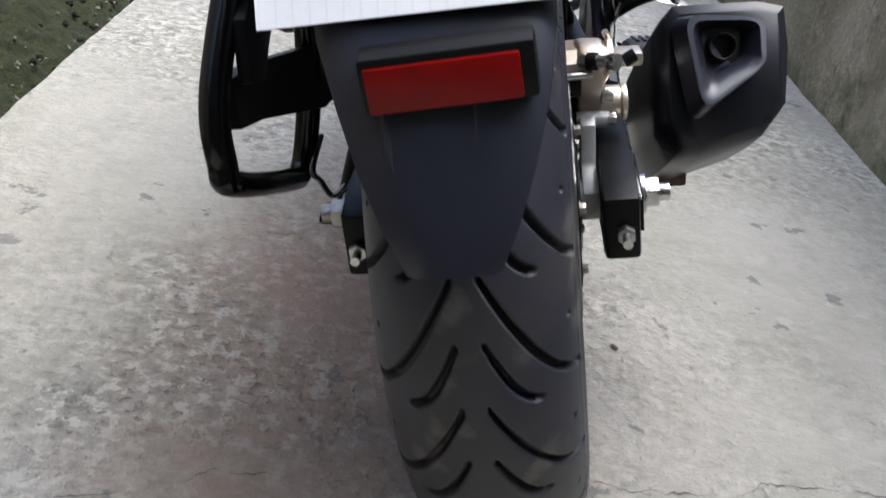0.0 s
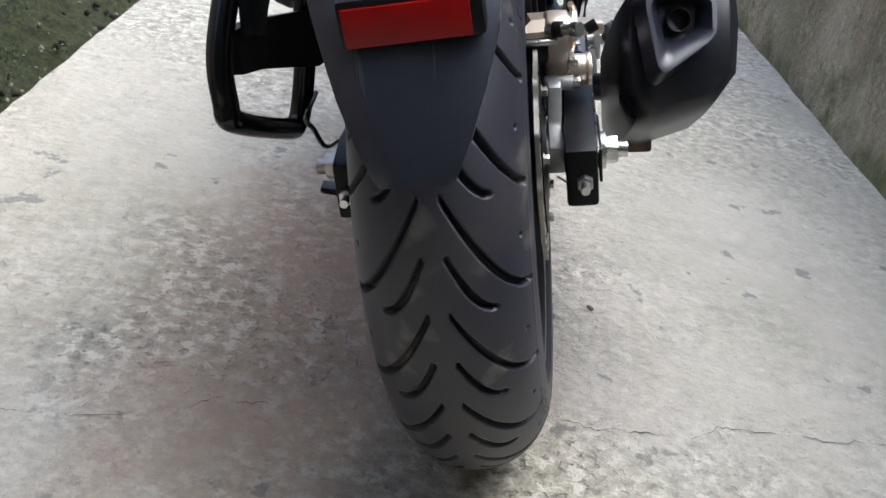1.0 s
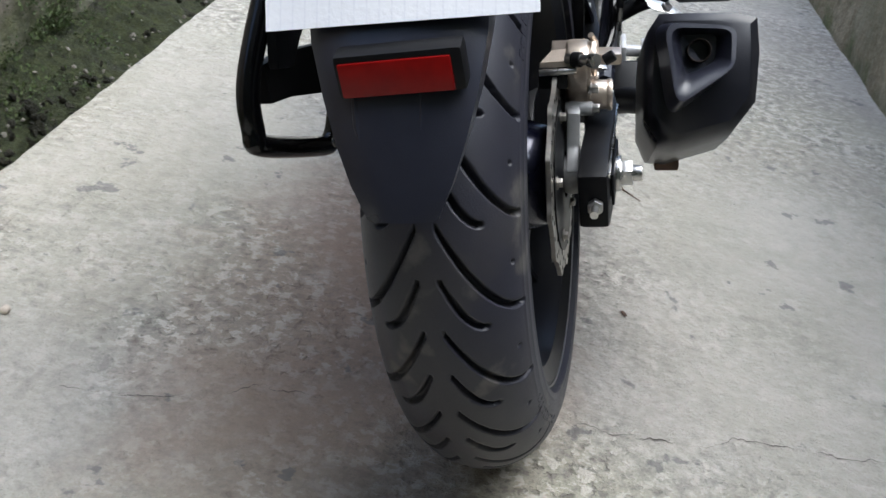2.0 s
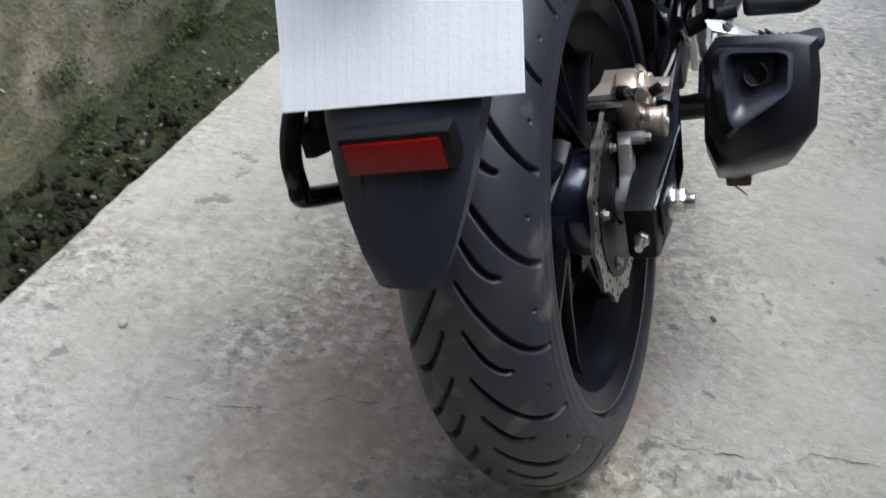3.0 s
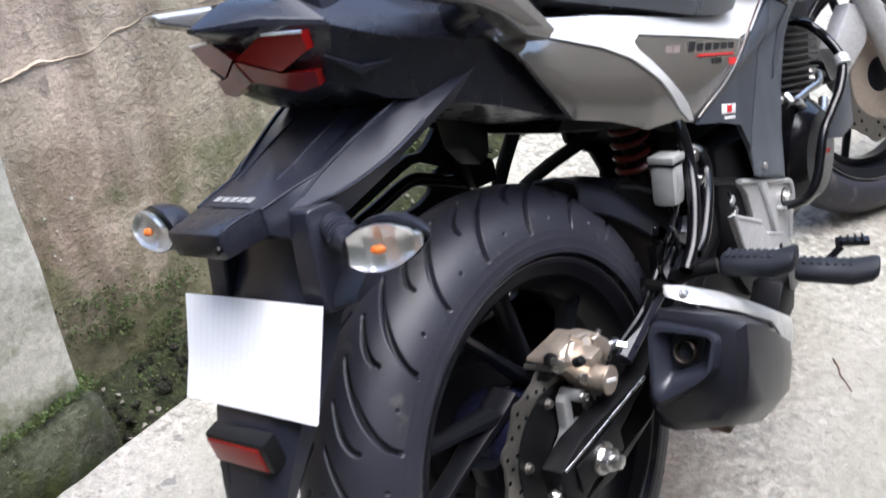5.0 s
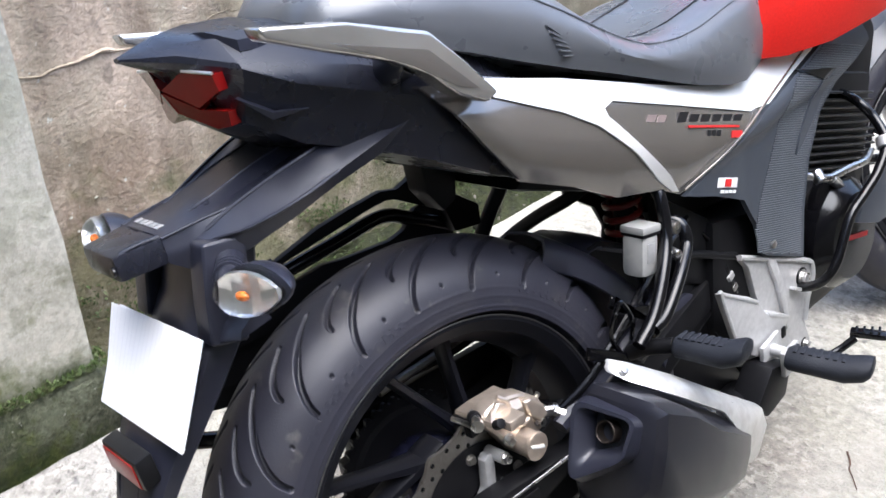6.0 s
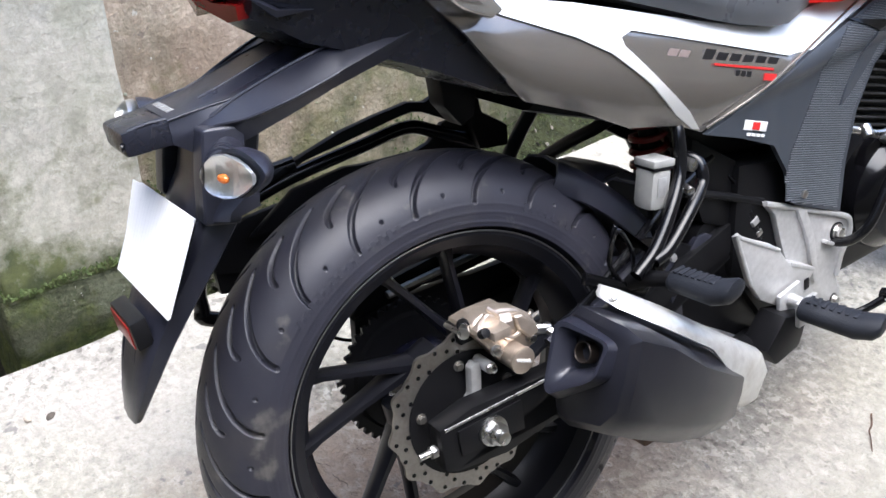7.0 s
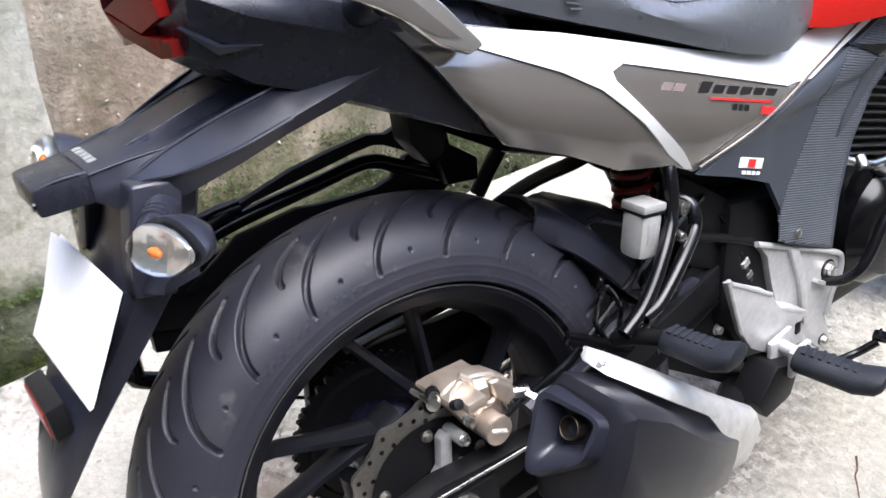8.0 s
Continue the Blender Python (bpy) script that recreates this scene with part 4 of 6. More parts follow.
# indicators: clear egg-shaped lamps on rubber stalks
def make_indicator(s, centre):
    cx, cy, cz = centre
    rings = []
    prof = [(-0.036, 0.30), (-0.030, 0.62), (-0.015, 0.92), (0.0, 1.0), (0.014, 0.90), (0.028, 0.62), (0.038, 0.28), (0.042, 0.06)]
    n = 20
    for x, k in prof:
        rings.append([(cx + s * x, cy - (0.022 if math.cos(a) > 0 else 0.012) * k * math.cos(a), cz + 0.0225 * k * math.sin(a) + 0.10 * x) for a in (2 * math.pi * q / n for q in range(n))])
    m = pose(cx, cy, cz) @ pose(0, 0, 0, -6, 0, s * 14) @ pose(-cx, -cy, -cz)
    lens = part("indicator_lens", turned(loft(rings), m), LENS, None, "clear indicator lens", smooth=60)
    # dark shell over the front half
    rings = []
    for x, k in prof:
        rings.append([(cx + s * x, cy + 0.006 + 0.034 * k * max(0.0, math.sin(a)), cz + 0.0235 * k * math.cos(a) + 0.10 * x) for a in (math.pi * q / 12 for q in range(13))])
    shell = part("indicator", turned(loft(rings), m), BLACK, bike, "clear-lensed indicator on a black stalk", smooth=60)
    lens.parent = shell
    rings = []
    for j, (x, k) in enumerate(prof[1:-1]):
        ripple = 0.0022 * (-1) ** j
        top = [(cx + s * x, cy - 0.006 + 0.009 * k * math.sin(a) + ripple * math.sin(a), cz - 0.0190 * k * math.cos(a) + 0.10 * x) for a in (math.pi * q / 10 for q in range(11))]
        back = [(cx + s * x, cy - 0.004 + 0.010 * k * math.sin(a), cz + 0.0190 * k * math.cos(a) + 0.10 * x) for a in (math.pi * q / 10 for q in range(11))]
        rings.append(top + back)
    part("lamp_reflector", turned(loft(rings), m), MIRROR, shell, "faceted bright reflector", smooth=14)
    bm = bmesh.new()
    bmesh.ops.create_uvsphere(bm, u_segments=16, v_segments=10, radius=0.0042)
    bmesh.ops.scale(bm, vec=(1.7, 0.9, 0.9), verts=bm.verts[:])
    part("amber_bulb", turned(turned(bm, Matrix.Translation((cx, cy - 0.006, cz - 0.001))), m), AMBER, shell, "amber bulb")
    bm = tube([(cx - s * 0.034, cy, cz - 0.003), (cx - s * 0.050, cy + 0.010, cz - 0.004), (cx - s * 0.085, cy + 0.034, cz - 0.006)], [0.010, 0.012, 0.015], n=14)
    for k in range(3):
        d = Vector((-s * 0.035, 0.024, -0.002)).normalized()
        a = Vector((cx - s * 0.050, cy + 0.010, cz - 0.004)) + d * (0.006 + 0.008 * k)
        bm = rod(a, a + d * 0.004, 0.0150, n=20, bev=0.001, bm=bm)
    part("stalk", bm, BLACK, shell)


make_indicator(1, (0.160, -0.253, 0.730))
make_indicator(-1, (-0.177, -0.232, 0.713))


# ---- tail, seat and side panels ----
def half_ring(y, pts):
    """Right half (x, z) from top centre to bottom centre, mirrored."""
    left = [(-x, z) for x, z in reversed(pts[1:-1])]
    return [(x, y, z) for x, z in list(pts) + left]


TAIL_X = 0.012
tail_rings = []
for y, pts in (
    (-0.238, ((0, 0.9125), (0.004, 0.9120), (0.006, 0.9112), (0.006, 0.9092), (0.004, 0.9082), (0, 0.9075))),
    (-0.200, ((0, 0.9230), (0.030, 0.9150), (0.046, 0.9050), (0.047, 0.8985), (0.034, 0.8920), (0, 0.8870))),
    (-0.166, ((0, 0.9260), (0.060, 0.9120), (0.090, 0.8890), (0.095, 0.8840), (0.074, 0.8340), (0, 0.8240))),
    (-0.120, ((0, 0.9220), (0.064, 0.9080), (0.096, 0.8760), (0.102, 0.8585), (0.086, 0.8010), (0, 0.7900))),
    (-0.050, ((0, 0.9030), (0.066, 0.8920), (0.098, 0.8575), (0.106, 0.8320), (0.090, 0.7720), (0, 0.7620))),
    (0.020, ((0, 0.8780), (0.070, 0.8700), (0.106, 0.8320), (0.111, 0.8060), (0.094, 0.7380), (0, 0.7300))),
    (0.085, ((0, 0.8480), (0.075, 0.8420), (0.112, 0.8000), (0.113, 0.7720), (0.096, 0.7020), (0, 0.6980))),
    (0.150, ((0, 0.8100), (0.070, 0.8000), (0.110, 0.7650), (0.108, 0.7350), (0.095, 0.6720), (0, 0.6680))),
):
    tail_rings.append([(x + TAIL_X, py, z) for x, py, z in half_ring(y, list(pts))])
bm = loft(tail_rings)
bevel(bm, 0.0022, 2, 18)
tail = part("tail_cowl", turned(bm, MB), TAIL, bike, "satin black pointed tail cowl", smooth=26)
# raised top cover, side blades and the cross-shaped red tail lamp
bm = loft([[(TAIL_X + x, y, z + dz) for x, y, z in ((-0.052, -0.172, 0.9125), (0.052, -0.172, 0.9125), (0.078, -0.155, 0.9010), (0.070, -0.06, 0.8925), (-0.070, -0.06, 0.8925), (-0.078, -0.155, 0.9010))] for dz in (-0.004, 0.0065)])
bevel(bm, 0.0025, 2, 30)
part("tail_cover", turned(bm, MB), BLACK, tail, "grey-black cover on the tail")
for s in (-1, 1):
    def wing(points, thick=0.020):
        rings = [[(TAIL_X + s * x, y, z) for x, y, z in points], [(TAIL_X + s * x * 0.93, y + thick, z) for x, y, z in points]]
        out = loft(rings)
        bevel(out, 0.0014, 2, 30)
        return turned(out, MB)
    part("tail_blade", wing([(0.086, -0.176, 0.8600), (0.099, -0.150, 0.8400), (0.1005, -0.114, 0.8335), (0.096, -0.150, 0.8330)], 0.006), BLACK, tail, "grey-black blade under the tail shoulder")
    part("tail_lamp", wing([(0.002, -0.2060, 0.8735), (0.036, -0.1980, 0.8890), (0.082, -0.1900, 0.8850), (0.078, -0.1850, 0.8690), (0.042, -0.1920, 0.8545)]), REDLENS, tail, "red tail lamp lens")
    part("tail_lamp", wing([(0.002, -0.2055, 0.8705), (0.041, -0.1915, 0.8525), (0.074, -0.1800, 0.8490), (0.070, -0.1790, 0.8345), (0.050, -0.1830, 0.8320), (0.002, -0.1950, 0.8480)]), REDLENS, tail, "red tail lamp lens")
    part("lamp_edge", turned(tube([(TAIL_X + s * 0.040, -0.1975, 0.8905), (TAIL_X + s * 0.083, -0.1895, 0.8865)], 0.0016, n=8, steps=2), MB), MIRROR, tail)


def side_x(y, z):
    base = float(np.interp(y, [-0.02, 0.08, 0.25, 0.45, 0.6, 0.75, 0.9], [0.120, 0.134, 0.150, 0.150, 0.145, 0.135, 0.128]))
    mid = float(np.interp(y, [0.0, 0.2, 0.4, 0.75], [0.78, 0.71, 0.64, 0.64]))
    crease = float(np.interp(y, [0.0, 0.089, 0.25, 0.545, 0.75], [0.815, 0.785, 0.730, 0.632, 0.668]))
    low = max(0.0, mid - z)
    foot = float(np.interp(y, [0.0, 0.106, 0.25, 0.366, 0.6], [0.80, 0.69, 0.62, 0.575, 0.60]))
    swell = max(0.0, min(1.0, (z - foot) / max(0.02, crease - foot)))
    return base - 1.3 * low**2 - 0.5 * max(0.0, z - crease) + 0.010 * math.sin(math.pi * swell)


def shroud_x(y, z):
    return side_x(y, max(z, 0.59)) + 0.004


for hand in (1, -1):
    s, flip = 1, (Matrix.Identity(4) if hand > 0 else MIRRORED)
    grey = [(0.004, 0.825), (0.056, 0.754), (0.106, 0.691), (0.18, 0.658), (0.247, 0.620), (0.323, 0.601), (0.366, 0.579), (0.47, 0.606), (0.572, 0.633), (0.745, 0.672), (0.606, 0.681), (0.528, 0.676), (0.479, 0.683), (0.379, 0.714), (0.189, 0.779), (0.079, 0.815)]
    gp = part("side_panel", turned(panel(grey, side_x, 0.006, s), flip), GREY, bike, "gunmetal and silver side panel", smooth=50)
    silver = [(0.060, 0.818), (0.189, 0.781), (0.379, 0.716), (0.479, 0.685), (0.528, 0.678), (0.606, 0.683), (0.748, 0.676), (0.64, 0.651), (0.573, 0.6335), (0.527, 0.637), (0.369, 0.695), (0.252, 0.737), (0.234, 0.734), (0.236, 0.724), (0.254, 0.703), (0.293, 0.660), (0.333, 0.618), (0.358, 0.586), (0.346, 0.590), (0.312, 0.619), (0.267, 0.671), (0.216, 0.720), (0.171, 0.749), (0.083, 0.793)]
    part("silver_band", turned(panel(silver, lambda y, z: side_x(y, z) + 0.0030, 0.006, s), flip), SILVER, gp, "bright silver painted band", smooth=50)
    part("panel_edge", turned(tube([(s * (side_x(y, z) + 0.004), y, z) for y, z in ((0.368, 0.585), (0.469, 0.612), (0.595, 0.645), (0.703, 0.674), (0.80, 0.692))], 0.0017, n=8), flip), GREY, gp, "pale edge strip along the shroud")
    sh = [(0.366, 0.577), (0.570, 0.631), (0.745, 0.670), (0.865, 0.700), (0.880, 0.64), (0.80, 0.605), (0.735, 0.57), (0.692, 0.512), (0.668, 0.44), (0.658, 0.366), (0.60, 0.392), (0.545, 0.418), (0.530, 0.470), (0.500, 0.520), (0.43, 0.553)]
    shp = part("radiator_shroud", turned(panel(sh, shroud_x, 0.008, s), flip), SHROUD, bike, "slate black shroud with a ribbed front field", smooth=50)
    # ribbed field
    bm = None
    rows = 104
    for k in range(rows):
        z0 = 0.712 - 0.00345 * k
        run = []
        for q in range(120):
            y = 0.52 + 0.003 * q
            zz = z0 - 0.30 * (y - 0.60)
            ya = float(np.interp(-zz, [-0.681, -0.654, -0.619, -0.583, -0.542, -0.502, -0.465, -0.42], [0.738, 0.661, 0.607, 0.592, 0.565, 0.537, 0.522, 0.527]))
            yb = float(np.interp(-zz, [-0.70, -0.64, -0.605, -0.57, -0.512, -0.44, -0.366], [0.85, 0.87, 0.79, 0.73, 0.687, 0.663, 0.653])) - 0.004
            top = float(np.interp(y, [0.366, 0.57, 0.745, 0.865], [0.577, 0.631, 0.670, 0.700])) - 0.003
            if ya <= y <= yb and zz < top and zz > 0.660 - 0.4400 * y:
                run.append((y, zz))
        if len(run) < 3:
            continue
        rings = []
        for y, zz in run:
            x = shroud_x(y, zz)
            rings.append([(s * (x - 0.001), y, zz - 0.00125), (s * (x + 0.0014), y, zz - 0.0006), (s * (x + 0.0014), y, zz + 0.0006), (s * (x - 0.001), y, zz + 0.00125)])
        bm = loft(rings, True, bm)
    tagged(part("rib_field", turned(bm, flip), RIB_LIT, shp), "fine horizontal ribs, paler to look lit", kind="stuff")
    part("shroud_screw", turned(rod((s * shroud_x(0.565, 0.427), 0.565, 0.427), (s * (shroud_x(0.565, 0.427) + 0.005), 0.565, 0.427), 0.006, n=20, bev=0.001), flip), ZINC, shp)

    part("shroud_strip", turned(panel([(0.716, 0.622), (0.757, 0.618), (0.717, 0.580), (0.666, 0.544), (0.645, 0.534), (0.659, 0.559), (0.688, 0.588)], lambda y, z: shroud_x(y, z) + 0.004, 0.006, s), flip), SHROUD, shp, "smooth raised strip across the ribs")
    part("shroud_vent", turned(panel([(0.653, 0.656), (0.757, 0.630), (0.728, 0.619)], lambda y, z: shroud_x(y, z) + 0.003, 0.006, s), flip), GLOSS, shp, "dark vent slot")

    # grab rail
    gr = [(-0.172, 0.930), (-0.09, 0.914), (-0.004, 0.884), (0.034, 0.846), (0.072, 0.803), (0.055, 0.797), (0.02, 0.815), (-0.012, 0.845), (-0.05, 0.868), (-0.118, 0.896), (-0.168, 0.918)]
    bm = prism(gr, s * 0.128, s * 0.158, 0.005, 3)
    for v in bm.verts:
        v.co.x *= 0.90 + 0.10 * max(0, min(1, (v.co.y + 0.17) / 0.12))
    g = part("grab_rail", turned(bm, flip), RIDGE, bike, "silver pillion grab rail")
    part("rail_insert", turned(prism([(-0.11, 0.900), (-0.01, 0.868), (0.045, 0.815), (0.02, 0.823), (-0.03, 0.858)], s * 0.1575, s * 0.1592, 0.0006), flip), GREY, g)
    part("rail_mount", turned(rod((s * 0.085, -0.02, 0.842), (s * 0.135, -0.015, 0.862), 0.017, n=20, bev=0.002), flip), TAIL, g)

# markings on the right panel as plain bars
side = [o for o in bike.children if o.name.startswith("side_panel")][0]
for k in range(6):
    y = 0.372 + 0.0235 * k
    z = 0.678 - 0.0076 * k
    x = side_x(y, z) + 0.0008
    bm = box((0.0012, 0.0185, 0.0095 if k else 0.015), (0, 0, 0), (0, 0, 0), 0)
    for v in bm.verts:
        v.co.y += 0.45 * v.co.z
    part("model_mark", turned(bm, pose(x, y, z, -18, 0, 0)), MARK_BLACK, side)
bm = box((0.0012, 0.115, 0.0028), (side_x(0.432, 0.648) + 0.0012, 0.432, 0.648), (-18, 0, 0), 0)
bm = box((0.0012, 0.024, 0.009), (side_x(0.478, 0.6225) + 0.0008, 0.478, 0.6225), (-18, 0, 0), 0, bm)
part("red_mark", bm, MARK_RED, side)
for k in range(2):
    y, z = 0.312 + 0.019 * k, 0.697 - 0.0065 * k
    bm = box((0.0012, 0.016, 0.0085), (0, 0, 0), (0, 0, 0), 0)
    for v in bm.verts:
        v.co.y += 0.45 * v.co.z
    part("pale_mark", turned(bm, pose(side_x(y, z) + 0.0008, y, z, -18, 0, 0)), MARK_PALE, side)
for k in range(3):
    y, z = 0.418 + 0.010 * k, 0.6440 - 0.0033 * k
    part("size_mark", turned(box((0.0012, 0.007, 0.007), (0, 0, 0), (0, 0, 0), 0), pose(side_x(y, z) + 0.0008, y, z, -18, 0, 0)), MARK_BLACK, side)
shr = [o for o in bike.children if o.name.startswith("radiator_shroud")][0]
bx = shroud_x(0.457, 0.562) + 0.0012
badge = part("badge", box((0.0015, 0.046, 0.013), (bx, 0.457, 0.562), (-20, 0, 0), 0.0005), MARK, shr, "small pale badge with a red centre")
for k in range(4):
    part("badge_line", box((0.0015, 0.007, 0.004), (bx + 0.0002, 0.443 + 0.009 * k, 0.5545 - 0.0033 * k), (-20, 0, 0), 0), MARK, shr)
part("badge_centre", box((0.0015, 0.014, 0.010), (bx + 0.001, 0.457, 0.562), (-20, 0, 0), 0), MARK_RED, shr)

# seat with a raised pillion half
def seat_ring(y, zb, zc, zt, w):
    mid = (zb + zc) / 2
    return half_ring(y, [(0, zt - 0.004), (w * 0.40, zt - 0.001), (w * 0.52, zt), (w * 0.78, (zt + zc) / 2 + 0.002), (w * 0.93, zc), (w, zc - 0.014), (w * 1.03, mid), (w * 0.995, zb + 0.016), (w * 0.985, zb + 0.012), (w * 0.95, zb), (0, zb)])


seat_rings = [seat_ring(*q) for q in ((-0.075, 0.888, 0.905, 0.915, 0.075), (-0.055, 0.880, 0.918, 0.934, 0.09), (0.0, 0.864, 0.918, 0.942, 0.108), (0.08, 0.835, 0.905, 0.938, 0.122), (0.15, 0.806, 0.880, 0.920, 0.130), (0.21, 0.783, 0.846, 0.880, 0.134), (0.26, 0.765, 0.815, 0.832, 0.135), (0.30, 0.750, 0.793, 0.803, 0.135), (0.34, 0.735, 0.777, 0.783, 0.134), (0.39, 0.716, 0.771, 0.776, 0.133), (0.44, 0.699, 0.774, 0.779, 0.131), (0.49, 0.686, 0.783, 0.788, 0.127), (0.53, 0.681, 0.789, 0.796, 0.121), (0.58, 0.692, 0.790, 0.800, 0.108), (0.625, 0.73, 0.795, 0.806, 0.09), (0.65, 0.76, 0.80, 0.81, 0.06))]
seat = part("seat", turned(loft(seat_rings), MB), SEAT, bike, "dark grey vinyl stepped seat", smooth=60)
for s in (-1, 1):
    for k, c in ((0.52, 0.0), (0.94, 0.0)):
        pts = [ring[2 if k < 0.6 else 4] for ring in seat_rings[4:14]]
        part("seat_piping", turned(tube([(s * p[0], p[1], p[2] + 0.0008) for p in pts], 0.0013, n=8, steps=4), MB), FRAME if k < 0.6 else SEAT, seat)
for k in range(6):
    part("emblem_line", box((0.004, 0.030 - 0.003 * k, 0.0016), (0.1392, 0.184 + 0.003 * k, 0.834 - 0.0062 * k), (-38 + 5 * k, 0, 0), 0.0004), SEAT, seat)

tank_rings = []
for y, zb, zt, w in ((0.55, 0.70, 0.79, 0.10), (0.62, 0.69, 0.86, 0.13), (0.70, 0.69, 0.93, 0.15), (0.80, 0.70, 0.965, 0.16), (0.90, 0.71, 0.97, 0.155), (0.98, 0.74, 0.95, 0.12), (1.02, 0.79, 0.92, 0.06)):
    tank_rings.append(half_ring(y, [(0, zt), (w * 0.6, zt - 0.01), (w * 0.92, zt - 0.05), (w, zb + 0.05), (w * 0.9, zb), (0, zb)]))
part("fuel_tank", turned(loft(tank_rings), MB), RED, bike, "glossy red fuel tank", smooth=50)

# ---- frame, engine and what hangs on them ----
bm = prism([(0.14, 0.66), (0.36, 0.575), (0.47, 0.50), (0.62, 0.48), (0.66, 0.66), (0.5, 0.70), (0.3, 0.76)], -0.085, 0.085, 0.01)
frame_box = part("frame_body", bm, FRAME, bike, "black frame and air box under the seat")
part("battery_cover", prism([(0.385, 0.56), (0.47, 0.50), (0.50, 0.43), (0.46, 0.40), (0.40, 0.43), (0.375, 0.50)], 0.075, 0.112, 0.008), FRAME, frame_box)
bm = prism([(0.46, 0.50), (0.64, 0.46), (0.66, 0.24), (0.52, 0.22), (0.44, 0.34)], -0.05, 0.125, 0.015)
engine = part("engine", bm, FRAME, bike, "black air-cooled engine")
part("clutch_cover", lathe([(0.09, 0.0), (0.09, 0.095), (0.13, 0.09), (0.152, 0.07), (0.156, 0.0)], 48, (0, 0.80, 0.345), closed=False), GLOSS, engine, "gloss black round clutch cover")
part("crankcase", prism([(0.62, 0.46), (0.74, 0.455), (0.92, 0.41), (0.95, 0.29), (0.90, 0.22), (0.66, 0.22)], -0.11, 0.10, 0.015), FRAME, engine)
part("cover_mark", box((0.001, 0.06, 0.008), (0.1575, 0.80, 0.345), (-14, 0, 0), 0), MARK_RED, engine)
for k in range(11):
    z = 0.470 + 0.0125 * k
    part("cooling_fin", prism([(0.69, z + 0.012), (0.97, z - 0.072), (0.97, z - 0.068), (0.69, z + 0.016)], -0.09, 0.105, 0.0008, 1), FIN, engine)
part("down_tube", prism([(0.93, 0.24), (1.00, 0.26), (1.10, 0.60), (1.06, 0.66), (0.99, 0.62)], -0.05, 0.05, 0.012), FRAME, engine)
part("cylinder", prism([(0.70, 0.44), (0.96, 0.37), (1.00, 0.55), (0.76, 0.62)], -0.075, 0.088, 0.01), FRAME, engine)
bm = tube([(0.115, 0.690, 0.482), (0.128, 0.725, 0.468), (0.1335, 0.759, 0.455), (0.135, 0.815, 0.450), (0.135, 0.870, 0.443), (0.12, 0.92, 0.44)], 0.0065, n=12)
bm = tube([(0.1335, 0.765, 0.452), (0.130, 0.795, 0.428), (0.1245, 0.824, 0.403), (0.139, 0.858, 0.392), (0.13, 0.90, 0.40)], 0.0085, n=12, bm=bm)
bm = rod((0.128, 0.727, 0.476), (0.140, 0.724, 0.462), 0.0095, n=18, bev=0.002, bm=bm)
part("water_elbow", bm, ZINC, engine, "bright steel coolant pipes")
bar = part("crash_bar", tube([(0.08, 0.90, 0.545), (0.135, 0.845, 0.553), (0.165, 0.845, 0.525), (0.190, 0.828, 0.495), (0.196, 0.790, 0.463), (0.192, 0.750, 0.438), (0.190, 0.711, 0.418), (0.188, 0.672, 0.362), (0.178, 0.655, 0.338), (0.155, 0.65, 0.322), (0.11, 0.655, 0.31)], 0.0075, n=14), GLOSS, bike, "gloss black engine crash bar")
part("bar_slider", prism([(0.826, 0.486), (0.858, 0.462), (0.862, 0.370), (0.80, 0.372), (0.735, 0.398), (0.755, 0.425), (0.79, 0.452)], 0.183, 0.190, 0.002), SHROUD, bar, "slate plastic crash bar slider")
part("bar_joint", rod((0.186, 0.832, 0.500), (0.194, 0.822, 0.488), 0.0135, n=18, bev=0.002), ALLOY, bar)

# guard hoops on the right, brake fluid bottle, footrests
hoop = part("guard_hoop", tube([(0.128, 0.330, 0.612), (0.145, 0.325, 0.587), (0.155, 0.314, 0.543), (0.170, 0.280, 0.507), (0.180, 0.241, 0.472), (0.183, 0.205, 0.452)], 0.0085, n=14), GLOSS, bike, "gloss black bent guard tubes")
part("hoop_tube", tube([(0.125, 0.345, 0.552), (0.145, 0.354, 0.546), (0.155, 0.354, 0.533), (0.160, 0.347, 0.517), (0.175, 0.307, 0.497), (0.185, 0.260, 0.469), (0.185, 0.234, 0.461)], 0.0085, n=14), GLOSS, hoop)
part("hoop_clamp", rod((0.132, 0.338, 0.546), (0.156, 0.338, 0.546), 0.0085, n=16, bev=0.001), ZINC, hoop)
part("hoop_clamp", rod((0.150, 0.325, 0.520), (0.166, 0.322, 0.518), 0.006, n=16, bev=0.001), ZINC, hoop)
bottle = part("fluid_reservoir", box((0.034, 0.034, 0.058), (0.137, 0.284, 0.532), (-10, 0, 0), 0.010), MILKY, bike, "milky white brake fluid reservoir")
part("reservoir_cap", box((0.036, 0.037, 0.010), (0.137, 0.290, 0.563), (-10, 0, 0), 0.003), MILKY, bottle)
part("reservoir_window", box((0.0345, 0.016, 0.026), (0.1375, 0.284, 0.534), (-10, 0, 0), 0.002), CAST, bottle)
part("cap_seal", box((0.0345, 0.0345, 0.004), (0.137, 0.289, 0.5565), (-10, 0, 0), 0.001), FRAME, bottle)
part("reservoir_hose", tube([(0.137, 0.280, 0.505), (0.135, 0.285, 0.47), (0.125, 0.31, 0.43)], 0.005, n=10), GLOSS, bottle)
